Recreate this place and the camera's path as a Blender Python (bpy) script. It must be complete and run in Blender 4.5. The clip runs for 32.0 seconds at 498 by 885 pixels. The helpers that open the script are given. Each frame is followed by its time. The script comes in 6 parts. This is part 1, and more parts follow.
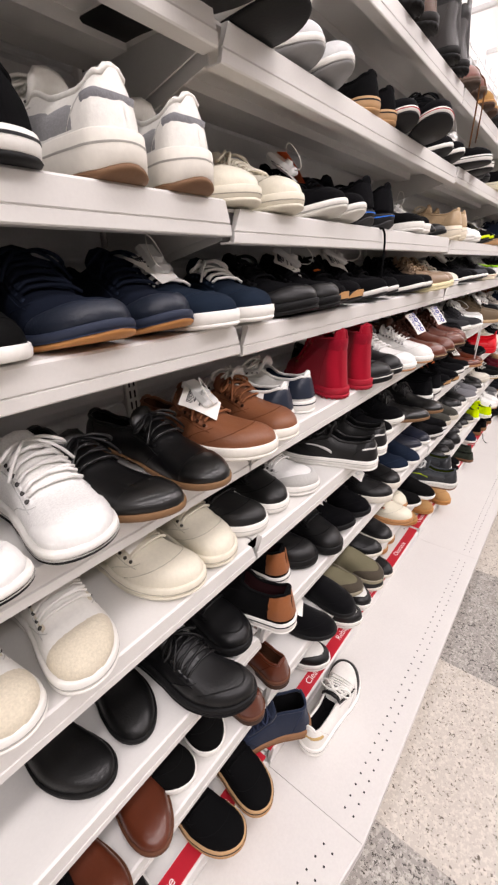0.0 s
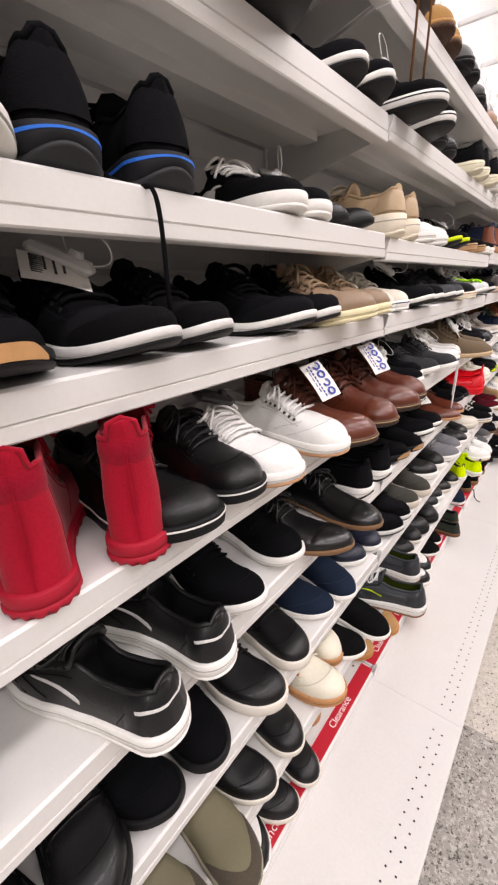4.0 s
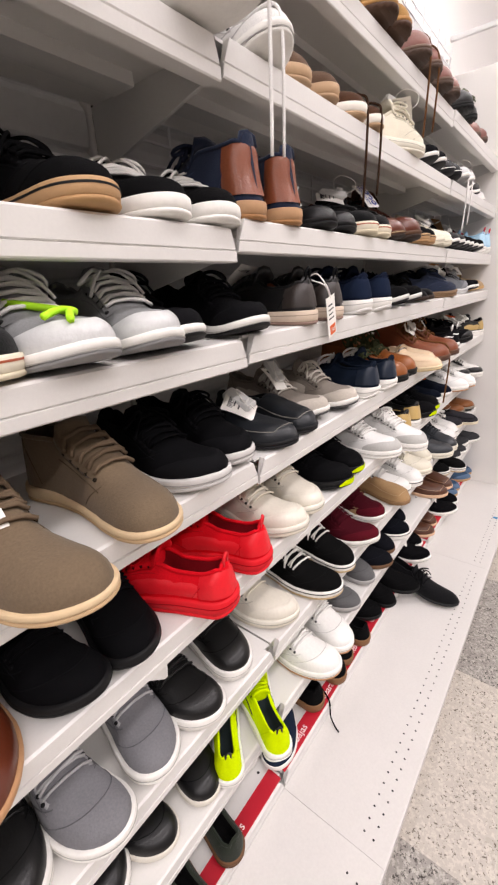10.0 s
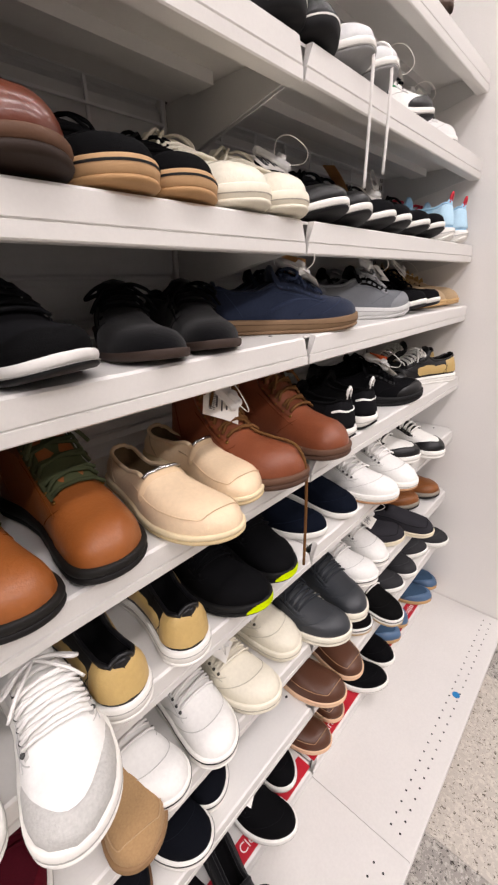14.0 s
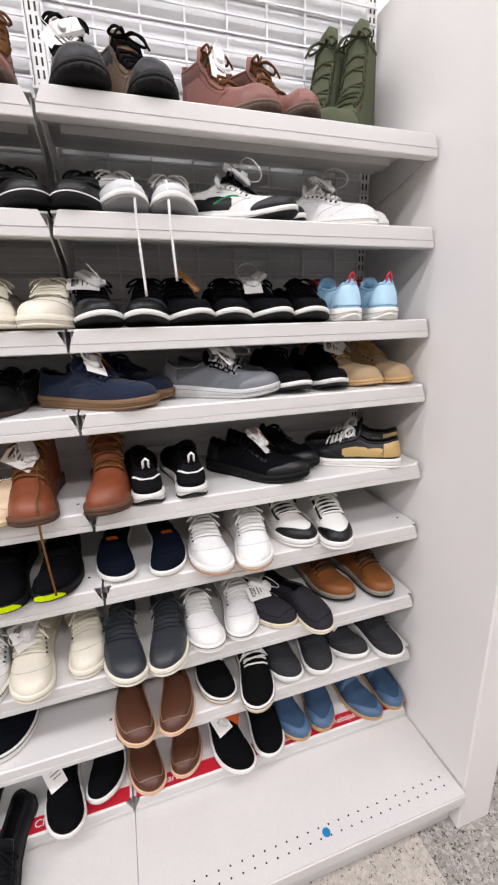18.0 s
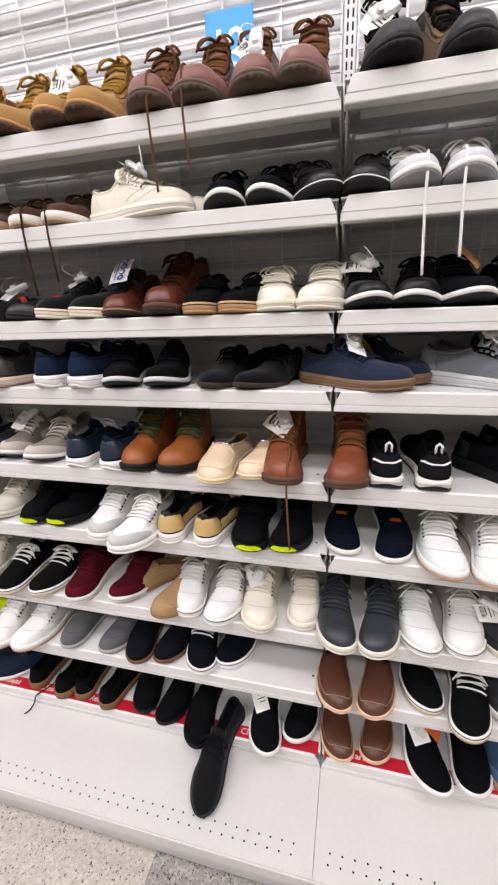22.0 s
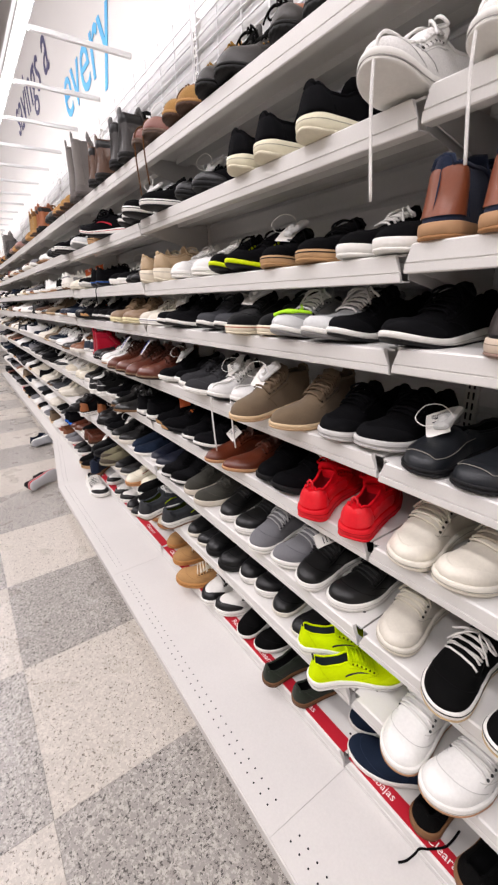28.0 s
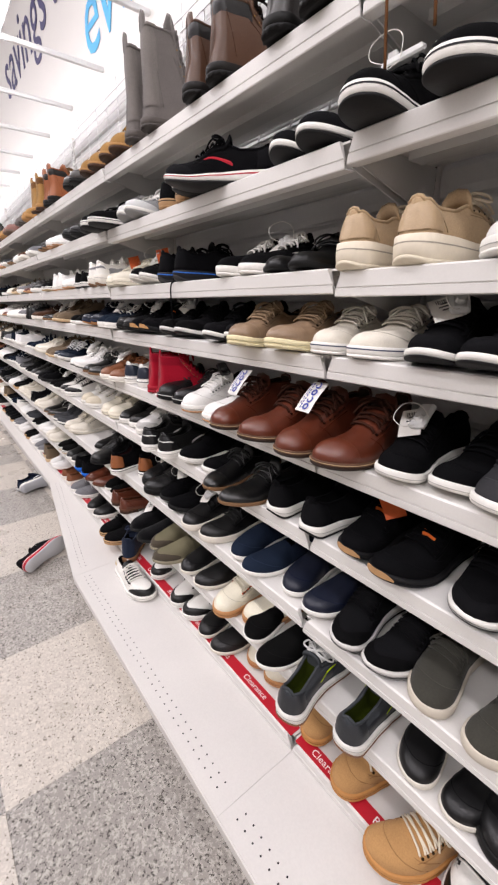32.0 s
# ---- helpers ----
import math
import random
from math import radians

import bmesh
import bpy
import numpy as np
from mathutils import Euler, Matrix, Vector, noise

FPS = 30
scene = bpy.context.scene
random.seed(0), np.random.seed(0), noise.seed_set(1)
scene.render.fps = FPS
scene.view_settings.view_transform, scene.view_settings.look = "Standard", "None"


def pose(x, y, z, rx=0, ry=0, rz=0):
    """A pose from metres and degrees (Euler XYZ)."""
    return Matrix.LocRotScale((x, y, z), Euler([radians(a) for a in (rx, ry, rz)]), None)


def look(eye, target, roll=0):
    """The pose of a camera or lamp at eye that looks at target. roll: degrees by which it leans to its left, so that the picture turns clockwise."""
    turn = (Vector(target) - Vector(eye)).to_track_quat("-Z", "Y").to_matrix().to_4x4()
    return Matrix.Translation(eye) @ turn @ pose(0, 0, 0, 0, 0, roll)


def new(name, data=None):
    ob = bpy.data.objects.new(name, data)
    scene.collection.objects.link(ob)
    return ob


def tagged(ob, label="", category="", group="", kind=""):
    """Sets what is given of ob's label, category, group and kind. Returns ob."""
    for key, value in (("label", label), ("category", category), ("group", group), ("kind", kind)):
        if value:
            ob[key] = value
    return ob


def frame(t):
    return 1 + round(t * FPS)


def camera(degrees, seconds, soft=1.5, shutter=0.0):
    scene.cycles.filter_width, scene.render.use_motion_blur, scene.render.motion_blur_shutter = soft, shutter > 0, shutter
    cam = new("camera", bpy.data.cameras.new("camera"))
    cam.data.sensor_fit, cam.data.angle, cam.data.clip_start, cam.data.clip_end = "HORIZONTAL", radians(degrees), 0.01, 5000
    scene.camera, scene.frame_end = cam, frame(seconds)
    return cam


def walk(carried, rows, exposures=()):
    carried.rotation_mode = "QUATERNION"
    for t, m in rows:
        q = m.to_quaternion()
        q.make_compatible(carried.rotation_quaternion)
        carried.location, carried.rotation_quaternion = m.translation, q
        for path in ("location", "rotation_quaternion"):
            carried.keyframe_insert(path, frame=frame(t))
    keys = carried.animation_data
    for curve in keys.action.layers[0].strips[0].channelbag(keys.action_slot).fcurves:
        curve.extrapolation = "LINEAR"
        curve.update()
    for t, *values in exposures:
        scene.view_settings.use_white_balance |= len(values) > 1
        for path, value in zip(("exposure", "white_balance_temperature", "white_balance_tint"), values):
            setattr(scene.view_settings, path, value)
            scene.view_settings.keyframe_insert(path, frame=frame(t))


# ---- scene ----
cam = camera(63.1, 32.0, 2.3)
METRES, EYE, TILT, LEAN, TURN = 8.0, 1.5, 0.0, 0.0, 0.0
PATH = [
    (0, (-4.183, -0.383, 1.374), (-2.751, 0.766, 0.583), -1.51),
    (0.5, (-4.049, -0.328, 1.371), (-2.591, 0.796, 0.590), -1.44),
    (1, (-3.950, -0.279, 1.361), (-2.478, 0.833, 0.589), -1.66),
    (1.5, (-3.865, -0.278, 1.358), (-2.410, 0.864, 0.598), -2.60),
    (2, (-3.739, -0.319, 1.368), (-2.316, 0.872, 0.621), -3.61),
    (2.5, (-3.643, -0.378, 1.383), (-2.239, 0.842, 0.649), -3.95),
    (4.5, (-3.285, -0.301, 1.349), (-1.814, 0.857, 0.644), -2.12),
    (5, (-3.134, -0.336, 1.357), (-1.654, 0.804, 0.643), -2.14),
    (5.5, (-3.035, -0.391, 1.370), (-1.531, 0.716, 0.652), -1.83),
    (6, (-2.968, -0.396, 1.369), (-1.437, 0.673, 0.651), -1.48),
    (6.5, (-2.843, -0.357, 1.373), (-1.286, 0.678, 0.662), -1.31),
    (7, (-2.733, -0.316, 1.377), (-1.161, 0.697, 0.669), -1.25),
    (7.5, (-2.593, -0.326, 1.372), (-1.029, 0.703, 0.668), -1.41),
    (8, (-2.408, -0.386, 1.385), (-0.860, 0.669, 0.685), -1.54),
    (8.5, (-2.267, -0.407, 1.375), (-0.738, 0.674, 0.672), -1.69),
    (9, (-2.082, -0.375, 1.366), (-0.568, 0.729, 0.667), -1.93),
    (9.5, (-1.930, -0.350, 1.360), (-0.445, 0.786, 0.650), -2.46),
    (10, (-1.756, -0.380, 1.365), (-0.305, 0.797, 0.652), -2.95),
    (10.5, (-1.627, -0.410, 1.365), (-0.187, 0.776, 0.644), -2.92),
    (11, (-1.493, -0.379, 1.357), (-0.046, 0.795, 0.632), -2.65),
    (11.5, (-1.356, -0.309, 1.358), (0.099, 0.851, 0.625), -2.48),
    (12, (-1.211, -0.294, 1.356), (0.235, 0.865, 0.605), -2.49),
    (12.5, (-1.019, -0.337, 1.372), (0.416, 0.831, 0.613), -2.31),
    (13, (-0.879, -0.368, 1.380), (0.548, 0.809, 0.619), -1.99),
    (13.5, (-0.714, -0.347, 1.378), (0.705, 0.845, 0.626), -1.57),
    (14, (-0.589, -0.345, 1.380), (0.786, 0.906, 0.640), -1.51),
    (14.5, (-0.439, -0.433, 1.391), (0.863, 0.902, 0.669), -1.45),
    (15, (-0.298, -0.511, 1.398), (0.911, 0.919, 0.695), -1.32),
    (15.5, (-0.131, -0.483, 1.391), (0.966, 1.042, 0.705), -1.36),
    (17.5, (0.064, -0.798, 1.447), (0.710, 0.998, 0.850), -1.73),
    (18, (0.093, -0.870, 1.467), (0.667, 0.961, 0.903), -1.65),
    (18.5, (0.106, -0.906, 1.475), (0.603, 0.951, 0.923), -1.46),
    (19, (0.101, -0.912, 1.476), (0.498, 0.968, 0.921), -1.29),
    (19.5, (0.082, -0.910, 1.473), (0.341, 0.989, 0.901), -1.29),
    (20, (0.068, -0.918, 1.473), (0.180, 0.992, 0.890), -1.29),
    (20.5, (0.056, -0.916, 1.471), (0.007, 0.994, 0.880), -1.42),
    (21, (0.047, -0.903, 1.469), (-0.155, 0.995, 0.874), -1.59),
    (21.5, (0.047, -0.894, 1.467), (-0.298, 0.983, 0.869), -1.76),
    (22, (0.040, -0.884, 1.462), (-0.438, 0.964, 0.862), -1.86),
    (22.5, (0.004, -0.859, 1.458), (-0.587, 0.953, 0.855), -1.93),
    (23, (-0.077, -0.804, 1.447), (-0.788, 0.967, 0.850), -2.25),
    (23.5, (-0.168, -0.757, 1.428), (-1.014, 0.961, 0.851), -2.73),
    (24, (-0.218, -0.734, 1.401), (-1.217, 0.908, 0.848), -3.35),
    (24.5, (-0.282, -0.722, 1.387), (-1.384, 0.842, 0.806), -3.35),
    (26.5, (-0.509, -0.512, 1.371), (-1.979, 0.66, 0.687), -2.7),
    (27, (-0.617, -0.539, 1.381), (-2.132, 0.571, 0.693), -2.1),
    (27.5, (-0.686, -0.571, 1.392), (-2.222, 0.507, 0.699), -2.2),
    (28, (-0.74, -0.608, 1.391), (-2.294, 0.449, 0.708), -2.0),
    (28.5, (-0.807, -0.61, 1.387), (-2.382, 0.419, 0.709), -2.5),
    (29, (-0.936, -0.545, 1.383), (-2.515, 0.492, 0.727), -2.5),
    (29.5, (-1.079, -0.489, 1.38), (-2.647, 0.581, 0.75), -2.1),
    (30, (-1.221, -0.543, 1.376), (-2.768, 0.57, 0.77), -2.0),
    (30.5, (-1.395, -0.675, 1.394), (-2.884, 0.513, 0.783), -0.8),
    (31, (-1.529, -0.667, 1.385), (-3.024, 0.513, 0.773), -0.7),
    (31.5, (-1.716, -0.63, 1.382), (-3.197, 0.568, 0.772), -0.0),
    (32, (-1.867, -0.608, 1.388), (-3.357, 0.561, 0.744), -0.1),
]
walk(cam, [(t, look(eye, target, roll)) for t, eye, target, roll in PATH], [(0, 0, 6600, 11), (14, 0, 6620, 10), (18, 0, 6200, 8), (21.5, 0, 6230, 9), (24, 0, 6450, 10), (27, -0.1, 6430, 10), (32, -0.08, 6380, 10)])

# ---- world and lights ----
world = bpy.data.worlds.new("world")
scene.world = world
world.use_nodes = True
world.node_tree.nodes["Background"].inputs["Color"].default_value = (1, 0.95, 0.97, 1)
world.node_tree.nodes["Background"].inputs["Strength"].default_value = 0.25


def overhead_light(x, y, sx, sy, watts):
    l = bpy.data.lights.new("overhead_area", "AREA")
    l.shape, l.size, l.size_y, l.energy, l.color = "RECTANGLE", sx, sy, watts, (1, 0.93, 0.955)
    o = new("overhead_area_light", l)
    o.matrix_basis = look((x, y, 4.2), (x, y, 0))


# one row over the aisle; behind it an unseen fill row lights deep shelves
for x in (1.8, -0.8, -3.4, -6.0, -8.6, -11.2):
    overhead_light(x, -1.45, 2.2, 0.40, 47)
    overhead_light(x, -3.3, 2.2, 0.40, 66)


# ---- plan: x along the rack (aisle runs along x), y into the rack, z up ----
BAY = 1.22
SEAMS = [0.0 - BAY * k for k in range(9)]          # joints between bays
END = 0.905                                        # side wall at the end of the aisle
FAR = SEAMS[-1]
BACK = 0.37                                        # face of the rack's back
WALL = 0.52                                        # perimeter wall behind the rack
LIP_H = 0.048
# underside of the front lip and its y, top shelf first
SHELVES = [(0.081, 1.848), (0.066, 1.637), (0.055, 1.417), (0.045, 1.243), (0.033, 1.026), (0.023, 0.826), (0.012, 0.588), (0.001, 0.393), (-0.006, 0.164)]
DECK_Z, DECK_Y = 0.163, -0.265
# small differences of hanging height, by bay and shelf (1 is the top shelf)
SAG = {(0, 1): -0.002, (1, 1): -0.01, (0, 2): 0.002, (0, 5): -0.008, (1, 5): -0.006, (2, 2): -0.007, (2, 3): -0.015, (2, 4): -0.004, (3, 2): -0.013, (3, 3): -0.009, (3, 4): -0.005, (3, 7): 0.009}


def bay_at(x):
    return 0 if x > 0 else int(-x / BAY) + 1


def shelf_z(row, bay):
    """Underside of the front lip of a shelf; row 1 is the top one."""
    return SHELVES[row - 1][1] + SAG.get((bay, row), 0.0)


# ---- materials ----
def rgb(h):
    """Linear colour from a hex string."""
    c = [int(h[i:i + 2], 16) / 255 for i in (0, 2, 4)]
    return tuple(v / 12.92 if v < 0.04045 else ((v + 0.055) / 1.055) ** 2.4 for v in c) + (1,)


MATS = {}


def surface(name, color, rough=0.5, metal=0.0, grain=60.0, vary=0.08, bump=0.15, bump_scale=None, coat=0.0, blotch=6.0, sheen=0.0, vary_object=0.0):
    """A painted, moulded or woven surface: two scales of tone, roughness and fine relief."""
    if name in MATS:
        return MATS[name]
    m = bpy.data.materials.new(name)
    m.use_nodes = True
    nt = m.node_tree
    nodes, links = nt.nodes, nt.links
    b = nodes["Principled BSDF"]
    col = rgb(color) if isinstance(color, str) else color
    co = nodes.new("ShaderNodeTexCoord")
    fine = nodes.new("ShaderNodeTexNoise")
    fine.inputs["Scale"].default_value, fine.inputs["Detail"].default_value = grain, 4
    big = nodes.new("ShaderNodeTexNoise")
    big.inputs["Scale"].default_value, big.inputs["Detail"].default_value = blotch, 3
    for n in (fine, big):
        links.new(co.outputs["Object"], n.inputs["Vector"])
    add = nodes.new("ShaderNodeMath")
    add.operation = "ADD"
    links.new(fine.outputs["Fac"], add.inputs[0])
    links.new(big.outputs["Fac"], add.inputs[1])
    ramp = nodes.new("ShaderNodeMapRange")
    ramp.inputs["From Min"].default_value, ramp.inputs["From Max"].default_value = 0.6, 1.4
    ramp.inputs["To Min"].default_value, ramp.inputs["To Max"].default_value = 1 - vary, 1 + vary
    links.new(add.outputs[0], ramp.inputs["Value"])
    mix = nodes.new("ShaderNodeVectorMath")
    mix.operation = "SCALE"
    mix.inputs[0].default_value = col[:3]
    links.new(ramp.outputs["Result"], mix.inputs["Scale"])
    out = mix.outputs["Vector"]
    if vary_object:
        info = nodes.new("ShaderNodeObjectInfo")
        r2 = nodes.new("ShaderNodeMapRange")
        r2.inputs["To Min"].default_value, r2.inputs["To Max"].default_value = 1 - vary_object, 1 + vary_object
        links.new(info.outputs["Random"], r2.inputs["Value"])
        m2 = nodes.new("ShaderNodeVectorMath")
        m2.operation = "SCALE"
        links.new(out, m2.inputs[0])
        links.new(r2.outputs["Result"], m2.inputs["Scale"])
        out = m2.outputs["Vector"]
    links.new(out, b.inputs["Base Color"])
    rr = nodes.new("ShaderNodeMapRange")
    rr.inputs["To Min"].default_value, rr.inputs["To Max"].default_value = max(0.03, rough - 0.1), min(1, rough + 0.1)
    links.new(big.outputs["Fac"], rr.inputs["Value"])
    links.new(rr.outputs["Result"], b.inputs["Roughness"])
    b.inputs["Metallic"].default_value = metal
    b.inputs["Coat Weight"].default_value = coat
    if sheen:
        b.inputs["Sheen Weight"].default_value = sheen
        b.inputs["Sheen Roughness"].default_value = 0.5
    if bump:
        bn = nodes.new("ShaderNodeBump")
        bn.inputs["Strength"].default_value, bn.inputs["Distance"].default_value = bump, 0.002
        if bump_scale:
            f2 = nodes.new("ShaderNodeTexNoise")
            f2.inputs["Scale"].default_value, f2.inputs["Detail"].default_value = bump_scale, 2
            links.new(co.outputs["Object"], f2.inputs["Vector"])
            links.new(f2.outputs["Fac"], bn.inputs["Height"])
        else:
            links.new(fine.outputs["Fac"], bn.inputs["Height"])
        links.new(bn.outputs["Normal"], b.inputs["Normal"])
    MATS[name] = m
    return m


def emitter(name, color, strength):
    m = bpy.data.materials.new(name)
    m.use_nodes = True
    b = m.node_tree.nodes["Principled BSDF"]
    b.inputs["Base Color"].default_value = (0.9, 0.9, 0.9, 1)
    b.inputs["Emission Color"].default_value = color
    b.inputs["Emission Strength"].default_value = strength
    return m


def terrazzo(name, base, chip_dark, chip_light, dark_amount):
    """Vinyl floor tile with dense marbled chips."""
    m = bpy.data.materials.new(name)
    m.use_nodes = True
    nt = m.node_tree
    nodes, links = nt.nodes, nt.links
    b = nodes["Principled BSDF"]
    geo = nodes.new("ShaderNodeNewGeometry")
    warp = nodes.new("ShaderNodeTexNoise")
    warp.inputs["Scale"].default_value = 210
    links.new(geo.outputs["Position"], warp.inputs["Vector"])
    off = nodes.new("ShaderNodeVectorMath")
    off.operation = "MULTIPLY_ADD"
    off.inputs[1].default_value = (0.009, 0.009, 0.009)
    links.new(warp.outputs["Color"], off.inputs[0])
    links.new(geo.outputs["Position"], off.inputs[2])

    def chips(scale, low, high):
        n = nodes.new("ShaderNodeTexNoise")
        n.inputs["Scale"].default_value, n.inputs["Detail"].default_value, n.inputs["Roughness"].default_value = scale, 3, 0.6
        links.new(off.outputs[0], n.inputs["Vector"])
        r = nodes.new("ShaderNodeMapRange")
        r.inputs["From Min"].default_value, r.inputs["From Max"].default_value = low, high
        links.new(n.outputs["Fac"], r.inputs["Value"])
        return r.outputs["Result"]
    cur = rgb(base)
    info = nodes.new("ShaderNodeObjectInfo")
    tone = nodes.new("ShaderNodeMapRange")
    tone.inputs["To Min"].default_value, tone.inputs["To Max"].default_value = 0.94, 1.05
    links.new(info.outputs["Random"], tone.inputs["Value"])
    m1 = nodes.new("ShaderNodeMix")
    m1.data_type = "RGBA"
    m1.inputs["A"].default_value, m1.inputs["B"].default_value = cur, rgb(chip_light)
    links.new(chips(110, 0.5, 0.58), m1.inputs["Factor"])
    m2 = nodes.new("ShaderNodeMix")
    m2.data_type = "RGBA"
    m2.inputs["B"].default_value = rgb(chip_dark)
    links.new(m1.outputs["Result"], m2.inputs["A"])
    links.new(chips(125, 0.66 - dark_amount, 0.70 - dark_amount), m2.inputs["Factor"])
    sc = nodes.new("ShaderNodeVectorMath")
    sc.operation = "SCALE"
    links.new(m2.outputs["Result"], sc.inputs[0])
    links.new(tone.outputs["Result"], sc.inputs["Scale"])
    links.new(sc.outputs["Vector"], b.inputs["Base Color"])
    worn = nodes.new("ShaderNodeTexNoise")
    worn.inputs["Scale"].default_value = 5
    links.new(geo.outputs["Position"], worn.inputs["Vector"])
    rr = nodes.new("ShaderNodeMapRange")
    rr.inputs["To Min"].default_value, rr.inputs["To Max"].default_value = 0.18, 0.42
    links.new(worn.outputs["Fac"], rr.inputs["Value"])
    links.new(rr.outputs["Result"], b.inputs["Roughness"])
    bn = nodes.new("ShaderNodeBump")
    bn.inputs["Strength"].default_value, bn.inputs["Distance"].default_value = 0.05, 0.002
    links.new(warp.outputs["Fac"], bn.inputs["Height"])
    links.new(bn.outputs["Normal"], b.inputs["Normal"])
    return m


STEEL = surface("white_steel", "dcdad6", 0.38, 0, 240, 0.03, 0.04, blotch=5)
STEEL2 = surface("grey_white_steel", "cfcecb", 0.45, 0, 240, 0.03, 0.04, blotch=5)
# deck: the shelves' white steel, darkened to offset the strong light on it
DECKM = surface("dimmed_deck_steel", "cfccc8", 0.42, 0, 180, 0.05, 0.05, blotch=4)
SLAT = surface("white_slat", "cfcfce", 0.5, 0, 90, 0.04, 0.05)
WIRE = surface("white_wire", "dedede", 0.35, 0, 200, 0.02, 0.0)
PAINT = surface("wall_paint", "e3e0dc", 0.75, 0, 220, 0.025, 0.12, blotch=2.2)
# no holes are cut: the shade inside holes and slots is this flat dark
HOLE = surface("hole_shade", "1c1c1e", 0.8, 0, 60, 0.1, 0.0)
STRIP = surface("red_strip", "b5182b", 0.42, 0, 160, 0.06, 0.03)
INK_W = surface("white_ink", "f0ebe8", 0.5, 0, 200, 0.03, 0.0)
TUBE = emitter("lamp_tube", (1, 0.95, 0.955, 1), 24.0)
TILE_L = terrazzo("tile_light", "b4ada3", "5a5146", "c4bdb2", 0.055)
TILE_D = terrazzo("tile_grey", "928d87", "45413c", "b2ada5", 0.085)


# ---- mesh helpers ----
def mesh_of(bm, name, mat, smooth=False):
    me = bpy.data.meshes.new(name)
    bm.normal_update()
    bm.to_mesh(me)
    bm.free()
    for m in (mat if isinstance(mat, (list, tuple)) else [mat]):
        me.materials.append(m)
    if smooth:
        me.shade_smooth()
    return me


def part(name, bm, material, parent, label="", smooth=False):
    ob = new(name, mesh_of(bm, name, material, smooth))
    ob.parent = parent
    if label:
        tagged(ob, label)
    return ob


def add_box(bm, x0, x1, y0, y1, z0, z1, bevel=0.0):
    r = bmesh.ops.create_cube(bm, size=1)
    vs = r["verts"]
    for v in vs:
        v.co = Vector((x0 + (v.co.x + 0.5) * (x1 - x0), y0 + (v.co.y + 0.5) * (y1 - y0), z0 + (v.co.z + 0.5) * (z1 - z0)))
    if bevel:
        es = {e for v in vs for e in v.link_edges}
        bmesh.ops.bevel(bm, geom=list(es), offset=bevel, segments=1, affect="EDGES")
    return vs


def box(x0, x1, y0, y1, z0, z1, bevel=0.0):
    bm = bmesh.new()
    add_box(bm, x0, x1, y0, y1, z0, z1, bevel)
    return bm


def extrude_profile(pts, x0, x1, cut0=None, cut1=None):
    """A closed profile of (y, z) points drawn out along x. cut0, cut1: a shift of the ends for each point."""
    bm = bmesh.new()
    a = [bm.verts.new((x0 + (cut0[i] if cut0 else 0), y, z)) for i, (y, z) in enumerate(pts)]
    b = [bm.verts.new((x1 - (cut1[i] if cut1 else 0), y, z)) for i, (y, z) in enumerate(pts)]
    n = len(pts)
    for i in range(n):
        bm.faces.new((a[i], a[(i + 1) % n], b[(i + 1) % n], b[i]))
    bm.faces.new(a[::-1])
    bm.faces.new(b)
    bmesh.ops.recalc_face_normals(bm, faces=bm.faces)
    return bm


def tube_along(bm, pts, r, sides=6):
    """A tube through points."""
    pts = [Vector(p) for p in pts]
    rings = []
    for i, p in enumerate(pts):
        d = (pts[min(i + 1, len(pts) - 1)] - pts[max(i - 1, 0)]).normalized()
        a = d.orthogonal().normalized()
        b = d.cross(a)
        rings.append([bm.verts.new(p + (a * math.cos(2 * math.pi * k / sides) + b * math.sin(2 * math.pi * k / sides)) * r) for k in range(sides)])
    # line the rings up with one another
    for r0, r1 in zip(rings, rings[1:]):
        off = min(range(sides), key=lambda o: sum((r0[k].co - r1[(k + o) % sides].co).length for k in range(sides)))
        r1[:] = r1[off:] + r1[:off]
        for k in range(sides):
            bm.faces.new((r0[k], r0[(k + 1) % sides], r1[(k + 1) % sides], r1[k]))
    bm.faces.new(rings[0][::-1])
    bm.faces.new(rings[-1])
    bmesh.ops.recalc_face_normals(bm, faces=bm.faces)


# ---- floor, walls, ceiling ----
bm = box(FAR - 6, 4.0, -5.5, 1.0, -0.06, -0.003)
floor = tagged(new("floor", mesh_of(bm, "floor", TILE_D)), "speckled grey and beige vinyl tile floor", "floor", kind="structure")

side = box(END, END + 0.12, -0.252, 0.5, -0.003, 2.30, 0.004)
tagged(new("wall_end", mesh_of(side, "wall_end", PAINT)), "white painted partition wall closing the shoe rack", "wall", kind="structure")
tagged(new("wall_back", mesh_of(box(FAR - 6, 4.0, WALL, WALL + 0.15, -0.003, 4.6), "wall_back", PAINT)), "white perimeter wall behind the rack", "wall", kind="structure")
tagged(new("wall_east", mesh_of(box(3.6, 3.8, -5.5, WALL, -0.003, 4.6), "wall_east", PAINT)), "white painted wall past the end of the rack", "wall", kind="structure")
tagged(new("wall_west", mesh_of(box(FAR - 6.2, FAR - 6, -5.5, WALL, -0.003, 4.6), "wall_west", PAINT)), "white painted far wall", "wall", kind="structure")
# the south wall is never in view; its grey holds down bounce into the shelves
tagged(new("wall_south", mesh_of(box(FAR - 6, 3.6, -4.35, -4.2, -0.003, 4.6), "wall_south", surface("bounce_wall_grey", "8f8b87", 0.8, 0, 60, 0.25, 0.0))), "unseen grey wall across the aisle, added to limit bounced light", "wall", kind="structure")
